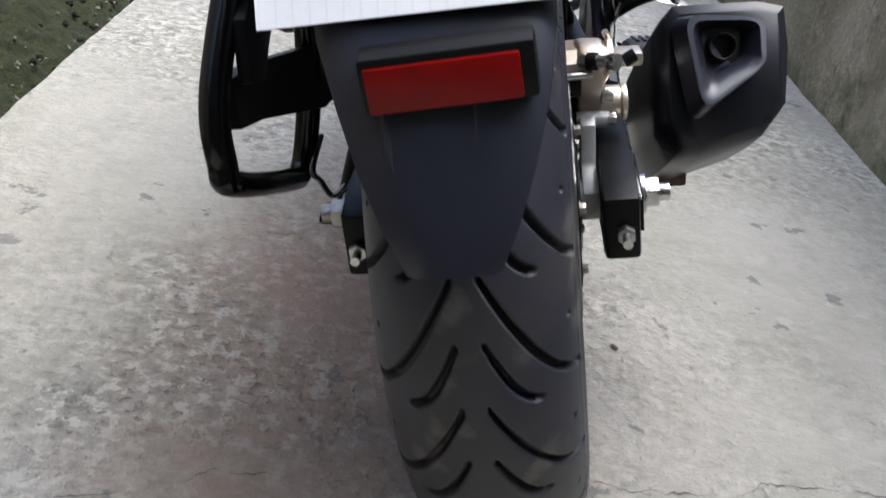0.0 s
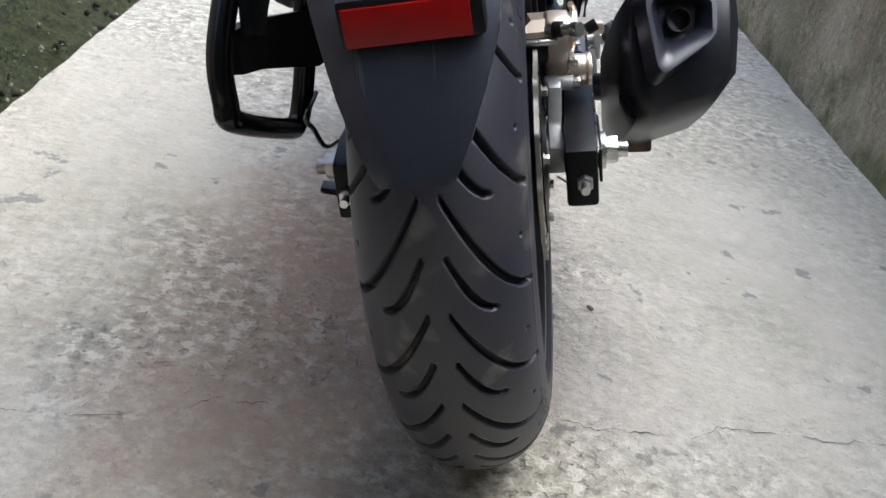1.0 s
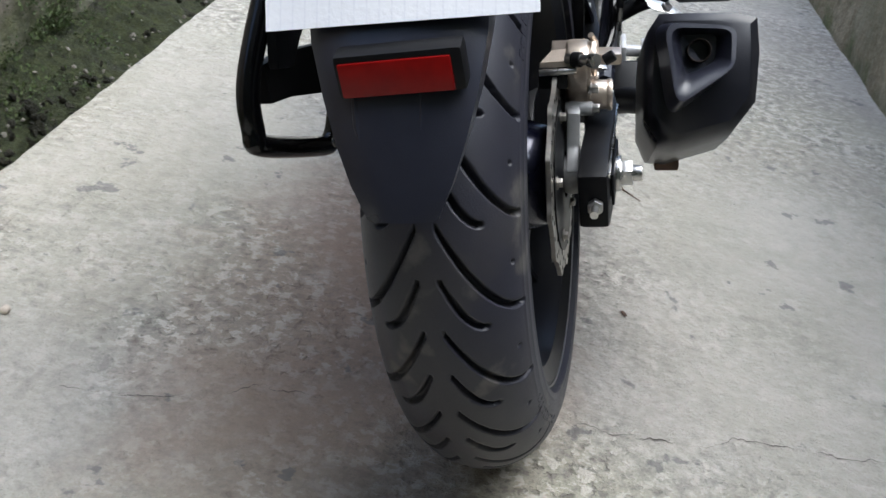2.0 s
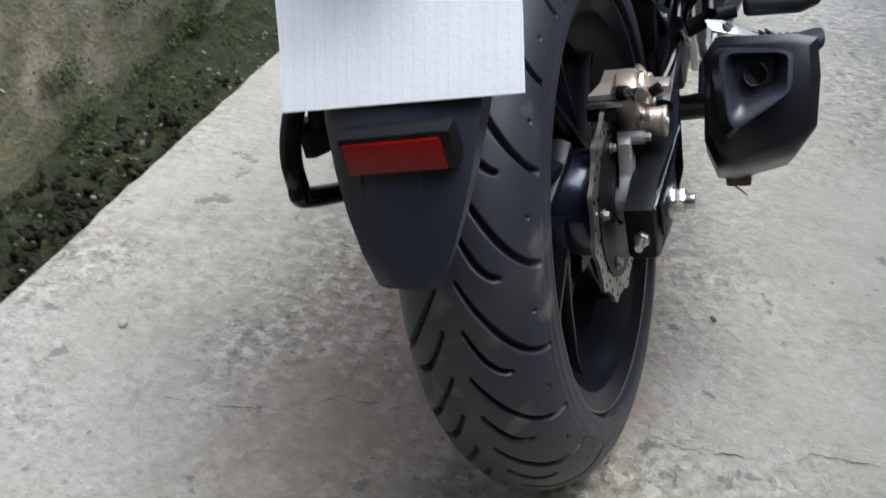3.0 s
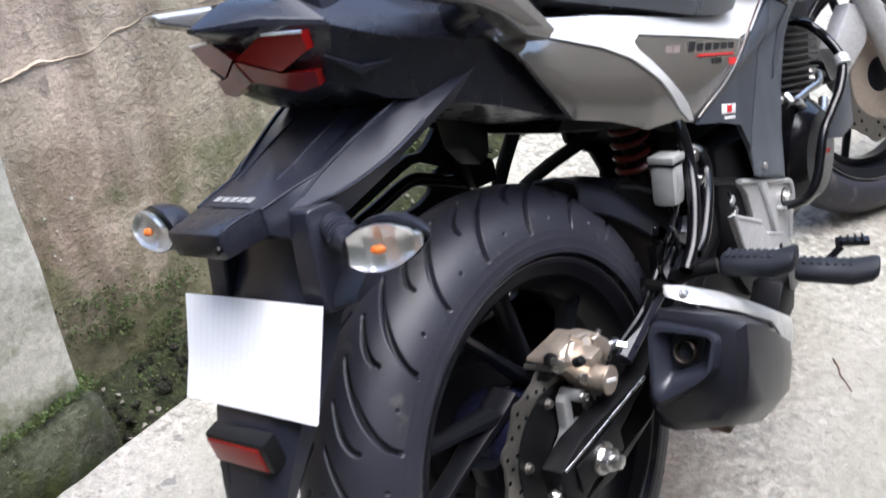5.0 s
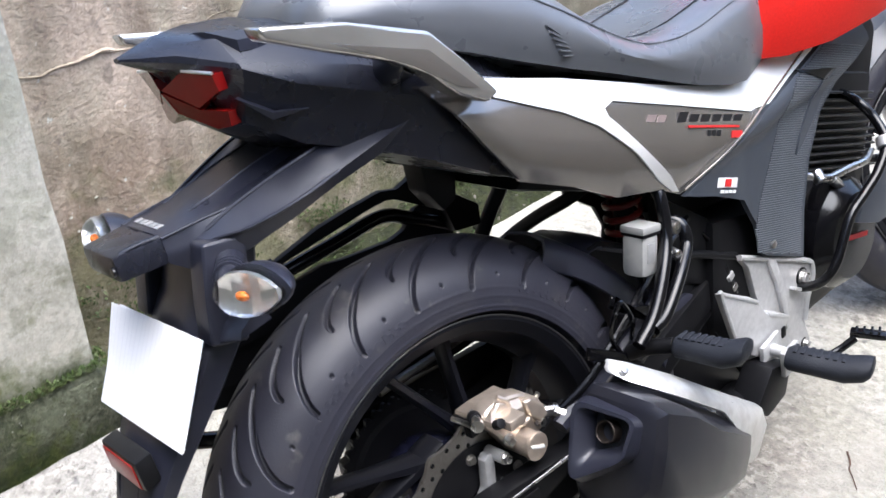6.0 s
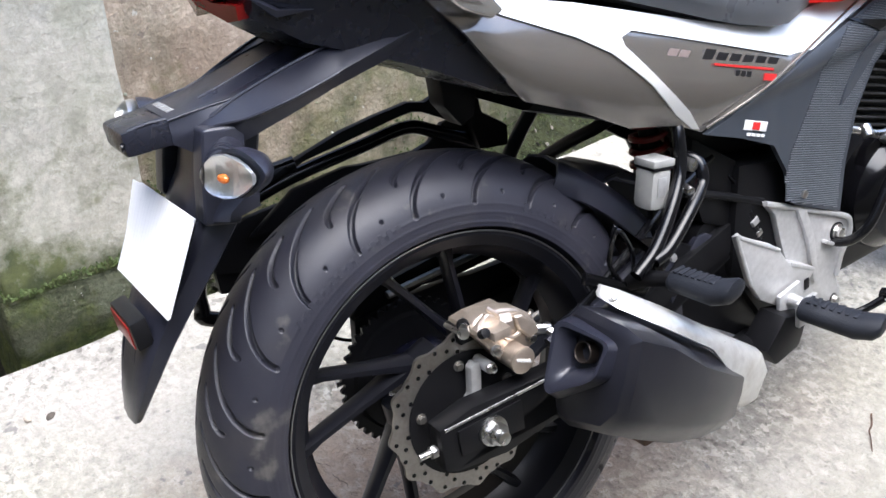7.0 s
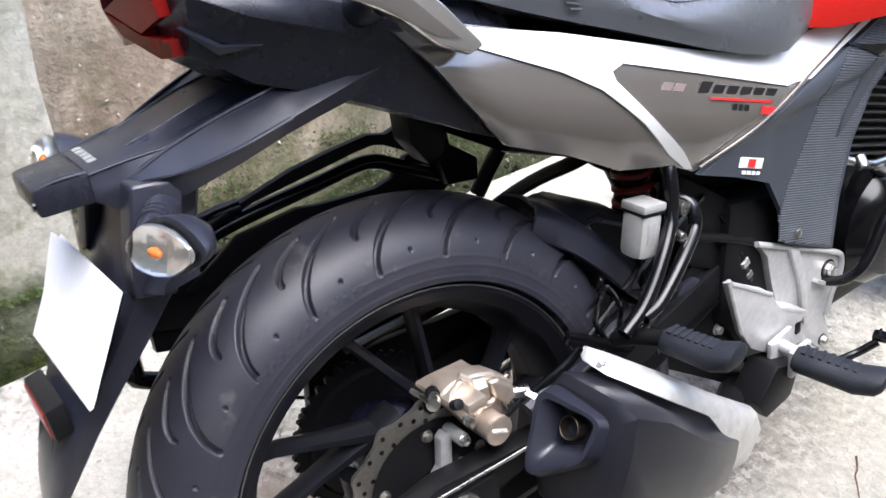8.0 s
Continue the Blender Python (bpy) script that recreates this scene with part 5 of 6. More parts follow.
body_outline = [(0.4963, 0.4349), (0.590, 0.393), (0.672, 0.3540), (0.690, 0.338), (0.689, 0.3135), (0.6734, 0.2907), (0.6608, 0.2567), (0.678, 0.2120), (0.6568, 0.198), (0.6124, 0.2388), (0.5778, 0.285), (0.5465, 0.3185), (0.532, 0.360), (0.5208, 0.405)]
fp = part("footrest_bracket", prism(body_outline, 0.122, 0.136, 0.004, 2), ALLOY, bike, "silver cast footrest bracket with a heel guard")
part("heel_guard", prism([(0.4092, 0.4202), (0.418, 0.4185), (0.480, 0.384), (0.4971, 0.3700), (0.5157, 0.3422), (0.5766, 0.3085), (0.568, 0.300), (0.560, 0.292), (0.5825, 0.2608), (0.5059, 0.2727), (0.4571, 0.3049), (0.4371, 0.3367)], 0.150, 0.162, 0.0035, 2), ALLOY, fp, "silver heel guard plate")
part("bracket_rib", prism([(0.560, 0.404), (0.585, 0.345), (0.600, 0.270), (0.612, 0.268), (0.600, 0.345), (0.580, 0.397)], 0.135, 0.143, 0.002), ALLOY, fp)
part("bracket_rim", tube([(0.137, 0.4963, 0.4330), (0.138, 0.590, 0.391), (0.138, 0.672, 0.353), (0.138, 0.6885, 0.337), (0.138, 0.687, 0.3135), (0.138, 0.6715, 0.2907), (0.138, 0.659, 0.257)], 0.0042, n=10), ALLOY, fp)
part("heel_rim", tube([(0.161, 0.4371, 0.3367), (0.161, 0.4115, 0.418), (0.161, 0.420, 0.4150), (0.161, 0.496, 0.3690)], 0.0032, n=10), ALLOY, fp)
part("heel_web", box((0.030, 0.060, 0.006), (0.148, 0.548, 0.3225), (-28, 0, 0), 0.002), ALLOY, fp)
for y, z, r in ((0.6589, 0.3306, 0.015), (0.657, 0.216, 0.009)):
    part("bracket_recess", rod((0.132, y, z), (0.1375, y, z), r, n=24), FRAME, fp)
part("bracket_recess", box((0.014, 0.012, 0.018), (0.157, 0.556, 0.292), (0, 0, 0), 0.003), FRAME, fp)
part("bracket_bolt", bolt((0.137, 0.6589, 0.3306), (1, 0, 0), 0.009, 0.010), ZINC, fp)
part("bracket_bolt", bolt((0.137, 0.657, 0.216), (1, 0, 0), 0.006, 0.008), ZINC, fp)
part("bracket_tab", box((0.010, 0.022, 0.006), (0.141, 0.633, 0.323), (-30, 0, 0), 0.002), ALLOY, fp)
part("heel_arm", tube([(0.115, 0.36, 0.490), (0.118, 0.43, 0.463), (0.125, 0.505, 0.430)], 0.006, n=10), FRAME, fp)


def make_peg(name, a, b, r, label):
    a, b = Vector(a), Vector(b)
    d = b - a
    rings = []
    n = 20
    up = Vector((0, 0, 1))
    side_v = d.cross(up).normalized()
    top = side_v.cross(d).normalized()
    for t, k in ((0, 0.75), (0.05, 0.95), (0.35, 1.0), (0.7, 1.05), (0.92, 1.02), (0.985, 0.8), (1.0, 0.5)):
        lift = 0.012 * max(0, t - 0.8) / 0.2
        rings.append([a + d * t + top * lift + r * k * (1.15 * math.cos(q) * side_v + 0.82 * math.sin(q) * top) for q in (2 * math.pi * i / n for i in range(n))])
    peg = part(name, loft(rings), PEG, bike, label, smooth=50)
    for k in range(9):
        t = 0.10 + 0.095 * k
        c = a + d * t + top * r * 0.80
        part("tread_bar", turned(box((r * 1.05, 0.0050, 0.0022), bev=0.0008), Matrix.Translation(c) @ Matrix((side_v, d.normalized(), top)).transposed().to_4x4()), PEG, peg)
    return peg


lug = part("pivot_plate", prism([(0.270, 0.445), (0.330, 0.430), (0.400, 0.395), (0.470, 0.330), (0.520, 0.285), (0.5538, 0.222), (0.530, 0.176), (0.450, 0.235), (0.3123, 0.330), (0.262, 0.385)], 0.098, 0.112, 0.004), FRAME, bike, "black swingarm pivot plate with bolts")
for a, r in (((0.112, 0.3965, 0.388), 0.0085), ((0.112, 0.335, 0.405), 0.006), ((0.112, 0.450, 0.318), 0.006)):
    part("pivot_bolt", bolt(a, (1, 0, 0), r, 0.008), CAST, lug)
part("pivot_collar", lathe([(0.105, 0.010), (0.105, 0.027), (0.113, 0.027), (0.116, 0.022), (0.116, 0.010)], 36, (0, 0.3965, 0.388)), BLACK, lug)
sw = part("brake_switch", rod((0.118, 0.480, 0.425), (0.118, 0.505, 0.372), 0.008, n=16, bev=0.001), GLOSS, bike, "black brake light switch with a wire")
part("switch_nut", rod((0.118, 0.4865, 0.410), (0.118, 0.491, 0.401), 0.012, n=6, bev=0.001), CAST, sw)
part("switch_nut", rod((0.118, 0.497, 0.388), (0.118, 0.501, 0.380), 0.010, n=6, bev=0.001), ZINC, sw)
part("switch_wire", tube([(0.118, 0.480, 0.425), (0.120, 0.470, 0.455), (0.112, 0.455, 0.480), (0.10, 0.44, 0.50)], 0.003, n=8), GLOSS, sw)

peg = make_peg("rider_footrest", (0.210, 0.482, 0.302), (0.318, 0.510, 0.290), 0.0205, "black rubber rider footrest")
bm = prism([(0.485, 0.255), (0.485, 0.302), (0.53, 0.31), (0.54, 0.262), (0.515, 0.245)], 0.165, 0.172, 0.002)
bm = prism([(0.488, 0.262), (0.488, 0.30), (0.528, 0.303), (0.53, 0.265)], 0.195, 0.203, 0.002, 2, bm)
bm = rod((0.160, 0.510, 0.29), (0.212, 0.507, 0.288), 0.009, n=16, bev=0.001, bm=bm)
part("peg_clevis", bm, ALLOY, peg)
part("peg_stay", prism([(0.43, 0.245), (0.47, 0.285), (0.52, 0.27), (0.50, 0.225), (0.45, 0.215)], 0.148, 0.195, 0.005), FRAME, peg)
peg2 = make_peg("pillion_footrest", (0.220, 0.230, 0.452), (0.308, 0.240, 0.452), 0.0180, "black rubber pillion footrest")
bm = tube([(0.150, 0.22, 0.425), (0.18, 0.228, 0.438), (0.21, 0.237, 0.444)], 0.010, n=12)
part("peg_mount", bm, FRAME, peg2)
a, b = (MIRRORED @ Vector(q) for q in ((0.206, 0.236, 0.444), (0.276, 0.236, 0.45)))
make_peg("pillion_footrest", a, b, 0.0150, "black rubber pillion footrest")
lever = part("brake_pedal", tube([(0.175, 0.52, 0.262), (0.185, 0.60, 0.225), (0.195, 0.645, 0.222), (0.215, 0.668, 0.240)], 0.006, n=10), GLOSS, bike, "black brake pedal with a ribbed pad")
pad = part("pedal_pad", box((0.052, 0.018, 0.010), (0.228, 0.682, 0.243), (0, 4, 20), 0.003), GLOSS, lever)
for k in range(4):
    part("pad_rib", box((0.004, 0.018, 0.004), (0.212 + 0.010 * k, 0.677 + 0.004 * k, 0.2495), (0, 4, 20), 0.001), GLOSS, lever)
hang = part("exhaust_hanger", prism([(0.20, 0.50), (0.205, 0.51), (0.258, 0.456), (0.262, 0.428), (0.235, 0.418), (0.15, 0.47), (0.145, 0.455), (0.24, 0.40), (0.29, 0.43), (0.27, 0.47)], 0.150, 0.158, 0.002), GLOSS, bike, "black exhaust hanger bracket")
part("hose_guide", tube([(0.150, 0.232, 0.44), (0.178, 0.205, 0.485), (0.188, 0.178, 0.524), (0.184, 0.172, 0.515), (0.16, 0.185, 0.468), (0.150, 0.21, 0.43)], 0.0032, n=8), GLOSS, hang)
part("subframe_strut", tube([(0.137, 0.10, 0.383), (0.140, 0.16, 0.405), (0.147, 0.275, 0.452), (0.147, 0.30, 0.475)], 0.011, n=8, steps=3), BLACK, hang)

# exhaust can: faceted shell slanting down to the front
def can_ring(c, sx, sz, tilt, drop=0.0):
    shape = [(-0.95, 0.75), (-0.75, 1.0), (0.55, 1.0), (0.94, 0.92), (1.0, 0.40), (0.96, -0.30), (0.60, -0.70), (-0.40, -0.92), (-0.72, -0.88), (-0.95, -0.5)]
    shape = [(a, b - drop * max(0.0, b) * (0.4 + 0.6 * max(0.0, a))) for a, b in shape]
    return [(c[0] + sx * a, c[1] + tilt * b, c[2] + sz * b) for a, b in shape]


rings = [can_ring((0.240, 0.070, 0.396), 0.053, 0.059, 0.022), can_ring((0.241, 0.078, 0.391), 0.061, 0.069, 0.025), can_ring((0.240, 0.125, 0.364), 0.062, 0.074, 0.028, 0.12), can_ring((0.235, 0.185, 0.326), 0.060, 0.074, 0.032, 0.36), can_ring((0.229, 0.245, 0.292), 0.053, 0.068, 0.030, 0.45), can_ring((0.222, 0.292, 0.260), 0.040, 0.050, 0.022, 0.3)]
bm = loft(rings)
bevel(bm, 0.006, 3, 14)
can = part("exhaust_silencer", bm, CAN, bike, "matt black stubby exhaust silencer", smooth=42)
# raised surround and mouth
O = [Vector(p) for p in ((0.200, 0.066, 0.458), (0.272, 0.078, 0.450), (0.270, 0.052, 0.415), (0.213, 0.028, 0.385))]
n_out = (O[1] - O[0]).cross(O[3] - O[0]).normalized()
if n_out.y > 0:
    n_out = -n_out
def on_mouth(u, v, d):
    return O[0] * (1 - u) * (1 - v) + O[1] * u * (1 - v) + O[2] * u * v + O[3] * (1 - u) * v + n_out * d


def rounded(corners, d, r=0.22, n=5):
    """A four-cornered loop with rounded corners in the mouth's own square."""
    out = []
    for i, c in enumerate(corners):
        c, a, b = Vector(c), Vector(corners[i - 1]), Vector(corners[(i + 1) % 4])
        p, q = c + (a - c) * r, c + (b - c) * r
        for k in range(n):
            t = k / (n - 1)
            w = p * (1 - t) ** 2 + c * 2 * t * (1 - t) + q * t * t
            out.append(on_mouth(w.x, w.y, d))
    return out


bm = loft([rounded([(-0.10, -0.10), (1.10, -0.10), (1.12, 1.12), (-0.10, 1.12)], -0.022), rounded([(-0.03, -0.04), (1.03, -0.04), (1.04, 1.04), (-0.03, 1.04)], 0.003), rounded([(0.04, 0.03), (0.96, 0.03), (0.96, 0.96), (0.04, 0.95)], 0.003), rounded([(0.24, 0.06), (0.82, 0.06), (0.82, 0.66), (0.26, 0.70)], -0.014), rounded([(0.26, 0.08), (0.80, 0.08), (0.80, 0.62), (0.28, 0.66)], -0.034)])
part("outlet_surround", bm, BLACK, can, "black moulded outlet surround", smooth=50)
mouth = on_mouth(0.54, 0.36, -0.021)
ax_dir = Vector((0.0, -0.90, 0.42))
bm = lathe([(-0.012, 0.0128), (0.010, 0.0128), (0.0108, 0.0120), (0.010, 0.0112), (-0.012, 0.0110)], 40)
bm = turned(bm, Matrix.Translation(mouth + ax_dir * 0.002) @ ax_dir.to_track_quat("X", "Z").to_matrix().to_4x4())
part("outlet_pipe", bm, PIPE, can, "heat-stained steel outlet pipe")
part("outlet_dark", rod(mouth - ax_dir * 0.010, mouth - ax_dir * 0.004, 0.0112, n=32), GLOSS, can)
rings = []
for b, a in (((0.1835, 0.1440, 0.4625), (0.1845, 0.1385, 0.4590)), ((0.187, 0.1465, 0.4630), (0.190, 0.1355, 0.4560)), ((0.206, 0.158, 0.456), (0.216, 0.1415, 0.4470)), ((0.235, 0.201, 0.424), (0.252, 0.182, 0.416)), ((0.250, 0.270, 0.367), (0.265, 0.244, 0.365)), ((0.245, 0.356, 0.300), (0.264, 0.275, 0.318)), ((0.237, 0.377, 0.260), (0.250, 0.300, 0.268)), ((0.228, 0.367, 0.218), (0.229, 0.330, 0.220))):
    a, b = Vector(a), Vector(b)
    wide = min(1.0, (b - a).length / 0.03)
    nrm = Vector((0.80, 0.1, 0.35)) * 0.006 * wide
    lip = Vector((-0.010, 0.002, 0.004)) * wide
    rings.append([a - nrm * 0.3, a + nrm * 0.3, a * 0.7 + b * 0.3 + nrm * 0.9, a * 0.25 + b * 0.75 + nrm * 0.8, b + nrm * 0.2, b + lip, b + lip - nrm * 0.4, b - nrm * 0.5])
rings = [[r0.lerp(r1, k / 3) for r0, r1 in zip(p, q)] for p, q in zip(rings, rings[1:]) for k in range(3)] + [rings[-1]]
shield = part("heat_shield", loft(rings), SHIELD, can, "bright bare alloy heat shield", smooth=45)
part("shield_bolt", bolt((0.205, 0.146, 0.4545), (0.6, 0, 0.6), 0.005, 0.006), ZINC, shield)
part("drain_foot", box((0.030, 0.022, 0.030), (0.215, 0.17, 0.262), (0, 0, 0), 0.004), RUST, can)
part("header_pipe", tube([(0.215, 0.32, 0.275), (0.17, 0.40, 0.25), (0.10, 0.52, 0.20), (0.06, 0.70, 0.20), (0.03, 0.92, 0.24), (0.0, 0.97, 0.36), (0.0, 0.90, 0.45)], 0.019, n=14), FRAME, can)

# hugger over the tyre
rings = []
for k in range(22):
    a = radians(51 - 3.0 * k)
    r = 0.327 + 0.036 * min(1, k / 12)
    w = 0.046 + 0.044 * min(1, k / 12)
    rings.append([(u * w, (r + dr) * math.cos(a), AX + (r + dr) * math.sin(a)) for u, dr in ((-1, -0.035), (-0.9, -0.012), (-0.7, 0.001), (0, 0.006), (0.7, 0.001), (0.9, -0.012), (1, -0.035), (0.96, -0.037), (0.86, -0.015), (0.68, -0.003), (0, 0.002), (-0.68, -0.003), (-0.86, -0.015), (-0.96, -0.037))])
part("hugger", turned(loft(rings), MB), BLACK, bike, "matt black inner mudguard over the tyre", smooth=60)
splash = ((0.276, 0.528), (0.3005, 0.530), (0.345, 0.508), (0.381, 0.483), (0.405, 0.455), (0.420, 0.425), (0.435, 0.36))
rings = []
for y, z in splash:
    rings.append([(x, y + dy, z + 0.7 * dy) for x, dy in ((-0.090, -0.006), (-0.078, 0.0), (-0.03, 0.004), (0.024, 0.0), (0.036, -0.008), (0.034, -0.012), (0.022, -0.005), (-0.03, -0.001), (-0.076, -0.005), (-0.088, -0.010))])
hug = part("splash_panel", turned(loft(rings), MB), BLACK, bike, "matt black splash panel ahead of the tyre", smooth=60)
part("flange", turned(prism(list(splash) + [(0.362, 0.36), (0.345, 0.42), (0.320, 0.468), (0.288, 0.505)], 0.029, 0.034, 0.002), MB), FRAME, hug)
part("frame_plate", turned(prism([(0.40, 0.530), (0.417, 0.519), (0.4325, 0.484), (0.42, 0.44), (0.50, 0.40), (0.56, 0.45), (0.56, 0.60), (0.36, 0.61), (0.3655, 0.556)], -0.095, -0.085, 0.003), MB), FRAME, frame_box)

# shock absorber
path = []
for k in range(4 * 12 + 1):
    a = 2 * math.pi * k / 12
    path.append((0.045 + 0.024 * math.cos(a), 0.372 + 0.024 * math.sin(a), 0.500 + 0.0016 * k))
shock = part("shock_absorber", rod((0.045, 0.372, 0.42), (0.045, 0.372, 0.64), 0.014, n=18), FRAME, bike, "rear shock with a red spring")
part("red_coil", tube(path, 0.0048, n=8, steps=1), SPRING, shock)

# left side guard with its footboard plate
guard = part("side_guard", tube([(-0.120, -0.070, 0.618), (-0.130, -0.105, 0.612), (-0.148, -0.135, 0.592), (-0.165, -0.205, 0.505), (-0.166, -0.216, 0.455), (-0.163, -0.204, 0.436), (-0.151, -0.07, 0.379), (-0.147, -0.048, 0.375), (-0.142, -0.038, 0.390), (-0.133, -0.036, 0.44), (-0.128, -0.034, 0.50), (-0.125, -0.05, 0.555)], 0.0105, n=14), GLOSS, bike, "gloss black tubular side guard")
rings = []
for (x, y, zt, zb) in ((-0.163, -0.190, 0.506, 0.470), (-0.156, -0.150, 0.504, 0.462), (-0.128, -0.035, 0.482, 0.428), (-0.115, 0.02, 0.47, 0.43)):
    rings.append([(x - 0.004, y, zt), (x + 0.006, y, zt), (x + 0.008, y, zb), (x - 0.002, y, zb)])
part("guard_plate", loft(rings), FRAME, guard)
part("guard_bar", prism([(-0.16, 0.598), (-0.0811, 0.622), (-0.0033, 0.640), (0.0496, 0.646), (0.0995, 0.6494), (0.1256, 0.6424), (0.1455, 0.6477), (0.170, 0.662), (0.205, 0.640), (0.2012, 0.6093), (0.1741, 0.598), (0.1524, 0.6111), (0.1185, 0.6306), (0.1053, 0.6342), (0.0823, 0.6334), (0.0279, 0.6275), (-0.058, 0.6185), (-0.16, 0.592)], -0.123, -0.113, 0.002), FRAME, guard)
part("guard_bar", tube([(-0.140, -0.17, 0.572), (-0.126, -0.085, 0.599), (-0.120, 0.026, 0.6105), (-0.118, 0.080, 0.616), (-0.117, 0.107, 0.613), (-0.116, 0.133, 0.600), (-0.114, 0.172, 0.580), (-0.112, 0.21, 0.56)], 0.0095, n=14), GLOSS, guard)
part("guard_bar", prism([(-0.15, 0.545), (-0.0809, 0.5867), (-0.0048, 0.5927), (0.0201, 0.588), (0.0548, 0.5845), (0.100, 0.5807), (0.1255, 0.5853), (0.150, 0.606), (0.195, 0.606), (0.228, 0.585), (0.222, 0.555), (0.2001, 0.5425), (0.1019, 0.5456), (-0.0174, 0.566), (-0.10, 0.545)], -0.125, -0.115, 0.003), FRAME, guard)
part("guard_gusset", prism([(-0.185, 0.545), (-0.14, 0.562), (-0.06, 0.566), (-0.01, 0.562), (-0.05, 0.535), (-0.12, 0.507), (-0.15, 0.490), (-0.195, 0.503)], -0.152, -0.142, 0.003), FRAME, guard)
part("subframe_tube", tube([(-0.102, 0.2415, 0.528), (-0.092, 0.262, 0.566), (-0.080, 0.285, 0.605), (-0.07, 0.30, 0.64)], 0.0105, n=12), FRAME, guard)
part("subframe_tube", tube([(-0.115, 0.27, 0.490), (-0.0955, 0.300, 0.512), (-0.055, 0.315, 0.540), (-0.010, 0.330, 0.566), (0.020, 0.350, 0.590)], 0.0095, n=12), FRAME, guard)
part("guard_post", prism([(0.176, 0.655), (0.196, 0.645), (0.200, 0.612), (0.240, 0.582), (0.238, 0.552), (0.19, 0.560), (0.180, 0.595)], -0.110, -0.090, 0.004), FRAME, guard)
bm = prism([(0.088, 0.715), (0.138, 0.705), (0.141, 0.672), (0.134, 0.640), (0.112, 0.632), (0.090, 0.664)], -0.045, -0.01, 0.005)
part("inner_fender", bm, FRAME, frame_box)
bm = tube([(-0.10, 0.50, 0.33), (-0.16, 0.52, 0.20), (-0.205, 0.53, 0.062)], 0.011, n=12)
stand = part("side_stand", bm, FRAME, bike, "black side stand")
part("stand_foot", box((0.05, 0.03, 0.008), (-0.214, 0.53, 0.052), (0, 12, 0), 0.002), FRAME, stand)

# front wheel, fork and disc, seen past the engine
# (the bars are turned, so the wheel stands at an angle to the frame)
FRONT = pose(0, 0, 0, 0, LEANING, 0) @ pose(-0.010, 1.355, 0.283, 0, 0, -25) @ pose(0, 0, 0, 0, -20, 0)
front = part("front_wheel", lathe(rim_profile(0.045, 0.222), 96), RIM, bike, "black front wheel with a steel disc")
front.matrix_basis = FRONT
ft = tyre(0.298, 0.052, 0.222, 0.043, False, 180, 24)
ft.parent = front
ft.data.materials[0] = RUBBER
for k in range(5):
    a = radians(20 + 72 * k)
    for d in (-11, 11):
        b = a + radians(d)
        part("spoke", tube([(0, 0.04 * math.cos(a), 0.04 * math.sin(a)), (0, 0.20 * math.cos(b), 0.20 * math.sin(b))], 0.0085, n=8, steps=2), RIM, front)
part("hub", rod((-0.05, 0, 0), (0.06, 0, 0), 0.04, n=32, bev=0.003), RIM, front)
part("rim_lip", tube([(0.0458, 0.2215 * math.cos(a), 0.2215 * math.sin(a)) for a in (2 * math.pi * k / 72 for k in range(72))], 0.0012, n=8, steps=1, closed=True), LIP, front, "thin bright rim edge")
bm = bmesh.new()
n = 240
rows = []
for x, inner in ((0.062, False), (0.066, False), (0.066, True), (0.062, True)):
    rows.append([bm.verts.new((x, r * math.cos(a), r * math.sin(a))) for r, a in ((0.092 if inner else 0.136 + 0.004 * math.cos(10 * q) + 0.0015 * math.cos(20 * q), q) for q in (2 * math.pi * k / n for k in range(n)))])
for q in range(4):
    A, B = rows[q], rows[(q + 1) % 4]
    for k in range(n):
        bm.faces.new((A[k], A[(k + 1) % n], B[(k + 1) % n], B[k]))
part("brake_disc", bm, STEEL, front, "drilled petal-shaped steel brake disc")
for k in range(10):
    for r, da in ((0.101, 0), (0.112, 10), (0.123, 20), (0.128, 3)):
        a = radians(36 * k + da)
        part("drilled_hole", rod((0.0655, r * math.cos(a), r * math.sin(a)), (0.0664, r * math.cos(a), r * math.sin(a)), 0.0036, n=10), GLOSS, front)
part("disc_carrier", lathe([(0.058, 0.03), (0.064, 0.05), (0.064, 0.094), (0.060, 0.094)], 48), GOLD, front)
bm = None
for s in (-1, 1):
    bm = rod((s * 0.095, 0.02, -0.01), (s * 0.095, -0.10, 0.28), 0.024, n=20, bm=bm)
    bm = rod((s * 0.095, -0.09, 0.26), (s * 0.095, -0.17, 0.46), 0.019, n=20, bm=bm)
fork = part("fork", turned(bm, FRONT), ALLOY, bike, "silver front fork legs")
bm = prism([(-0.135, 0.02), (-0.06, 0.08), (-0.04, 0.15), (-0.09, 0.165), (-0.155, 0.09)], 0.052, 0.092, 0.006)
part("front_caliper", turned(bm, FRONT), ALLOY, fork, "bare alloy front caliper")
rings = []
for k in range(10):
    a = radians(36 + 13 * k)
    rings.append([(u * 0.062, (0.315 + dr) * math.cos(a), (0.315 + dr) * math.sin(a)) for u, dr in ((-1, -0.03), (-0.6, 0), (0.6, 0), (1, -0.03), (0.95, -0.034), (0.6, -0.005), (-0.6, -0.005), (-0.95, -0.034))])
part("front_fender", turned(loft(rings), FRONT), SHROUD, bike, "dark front mudguard")

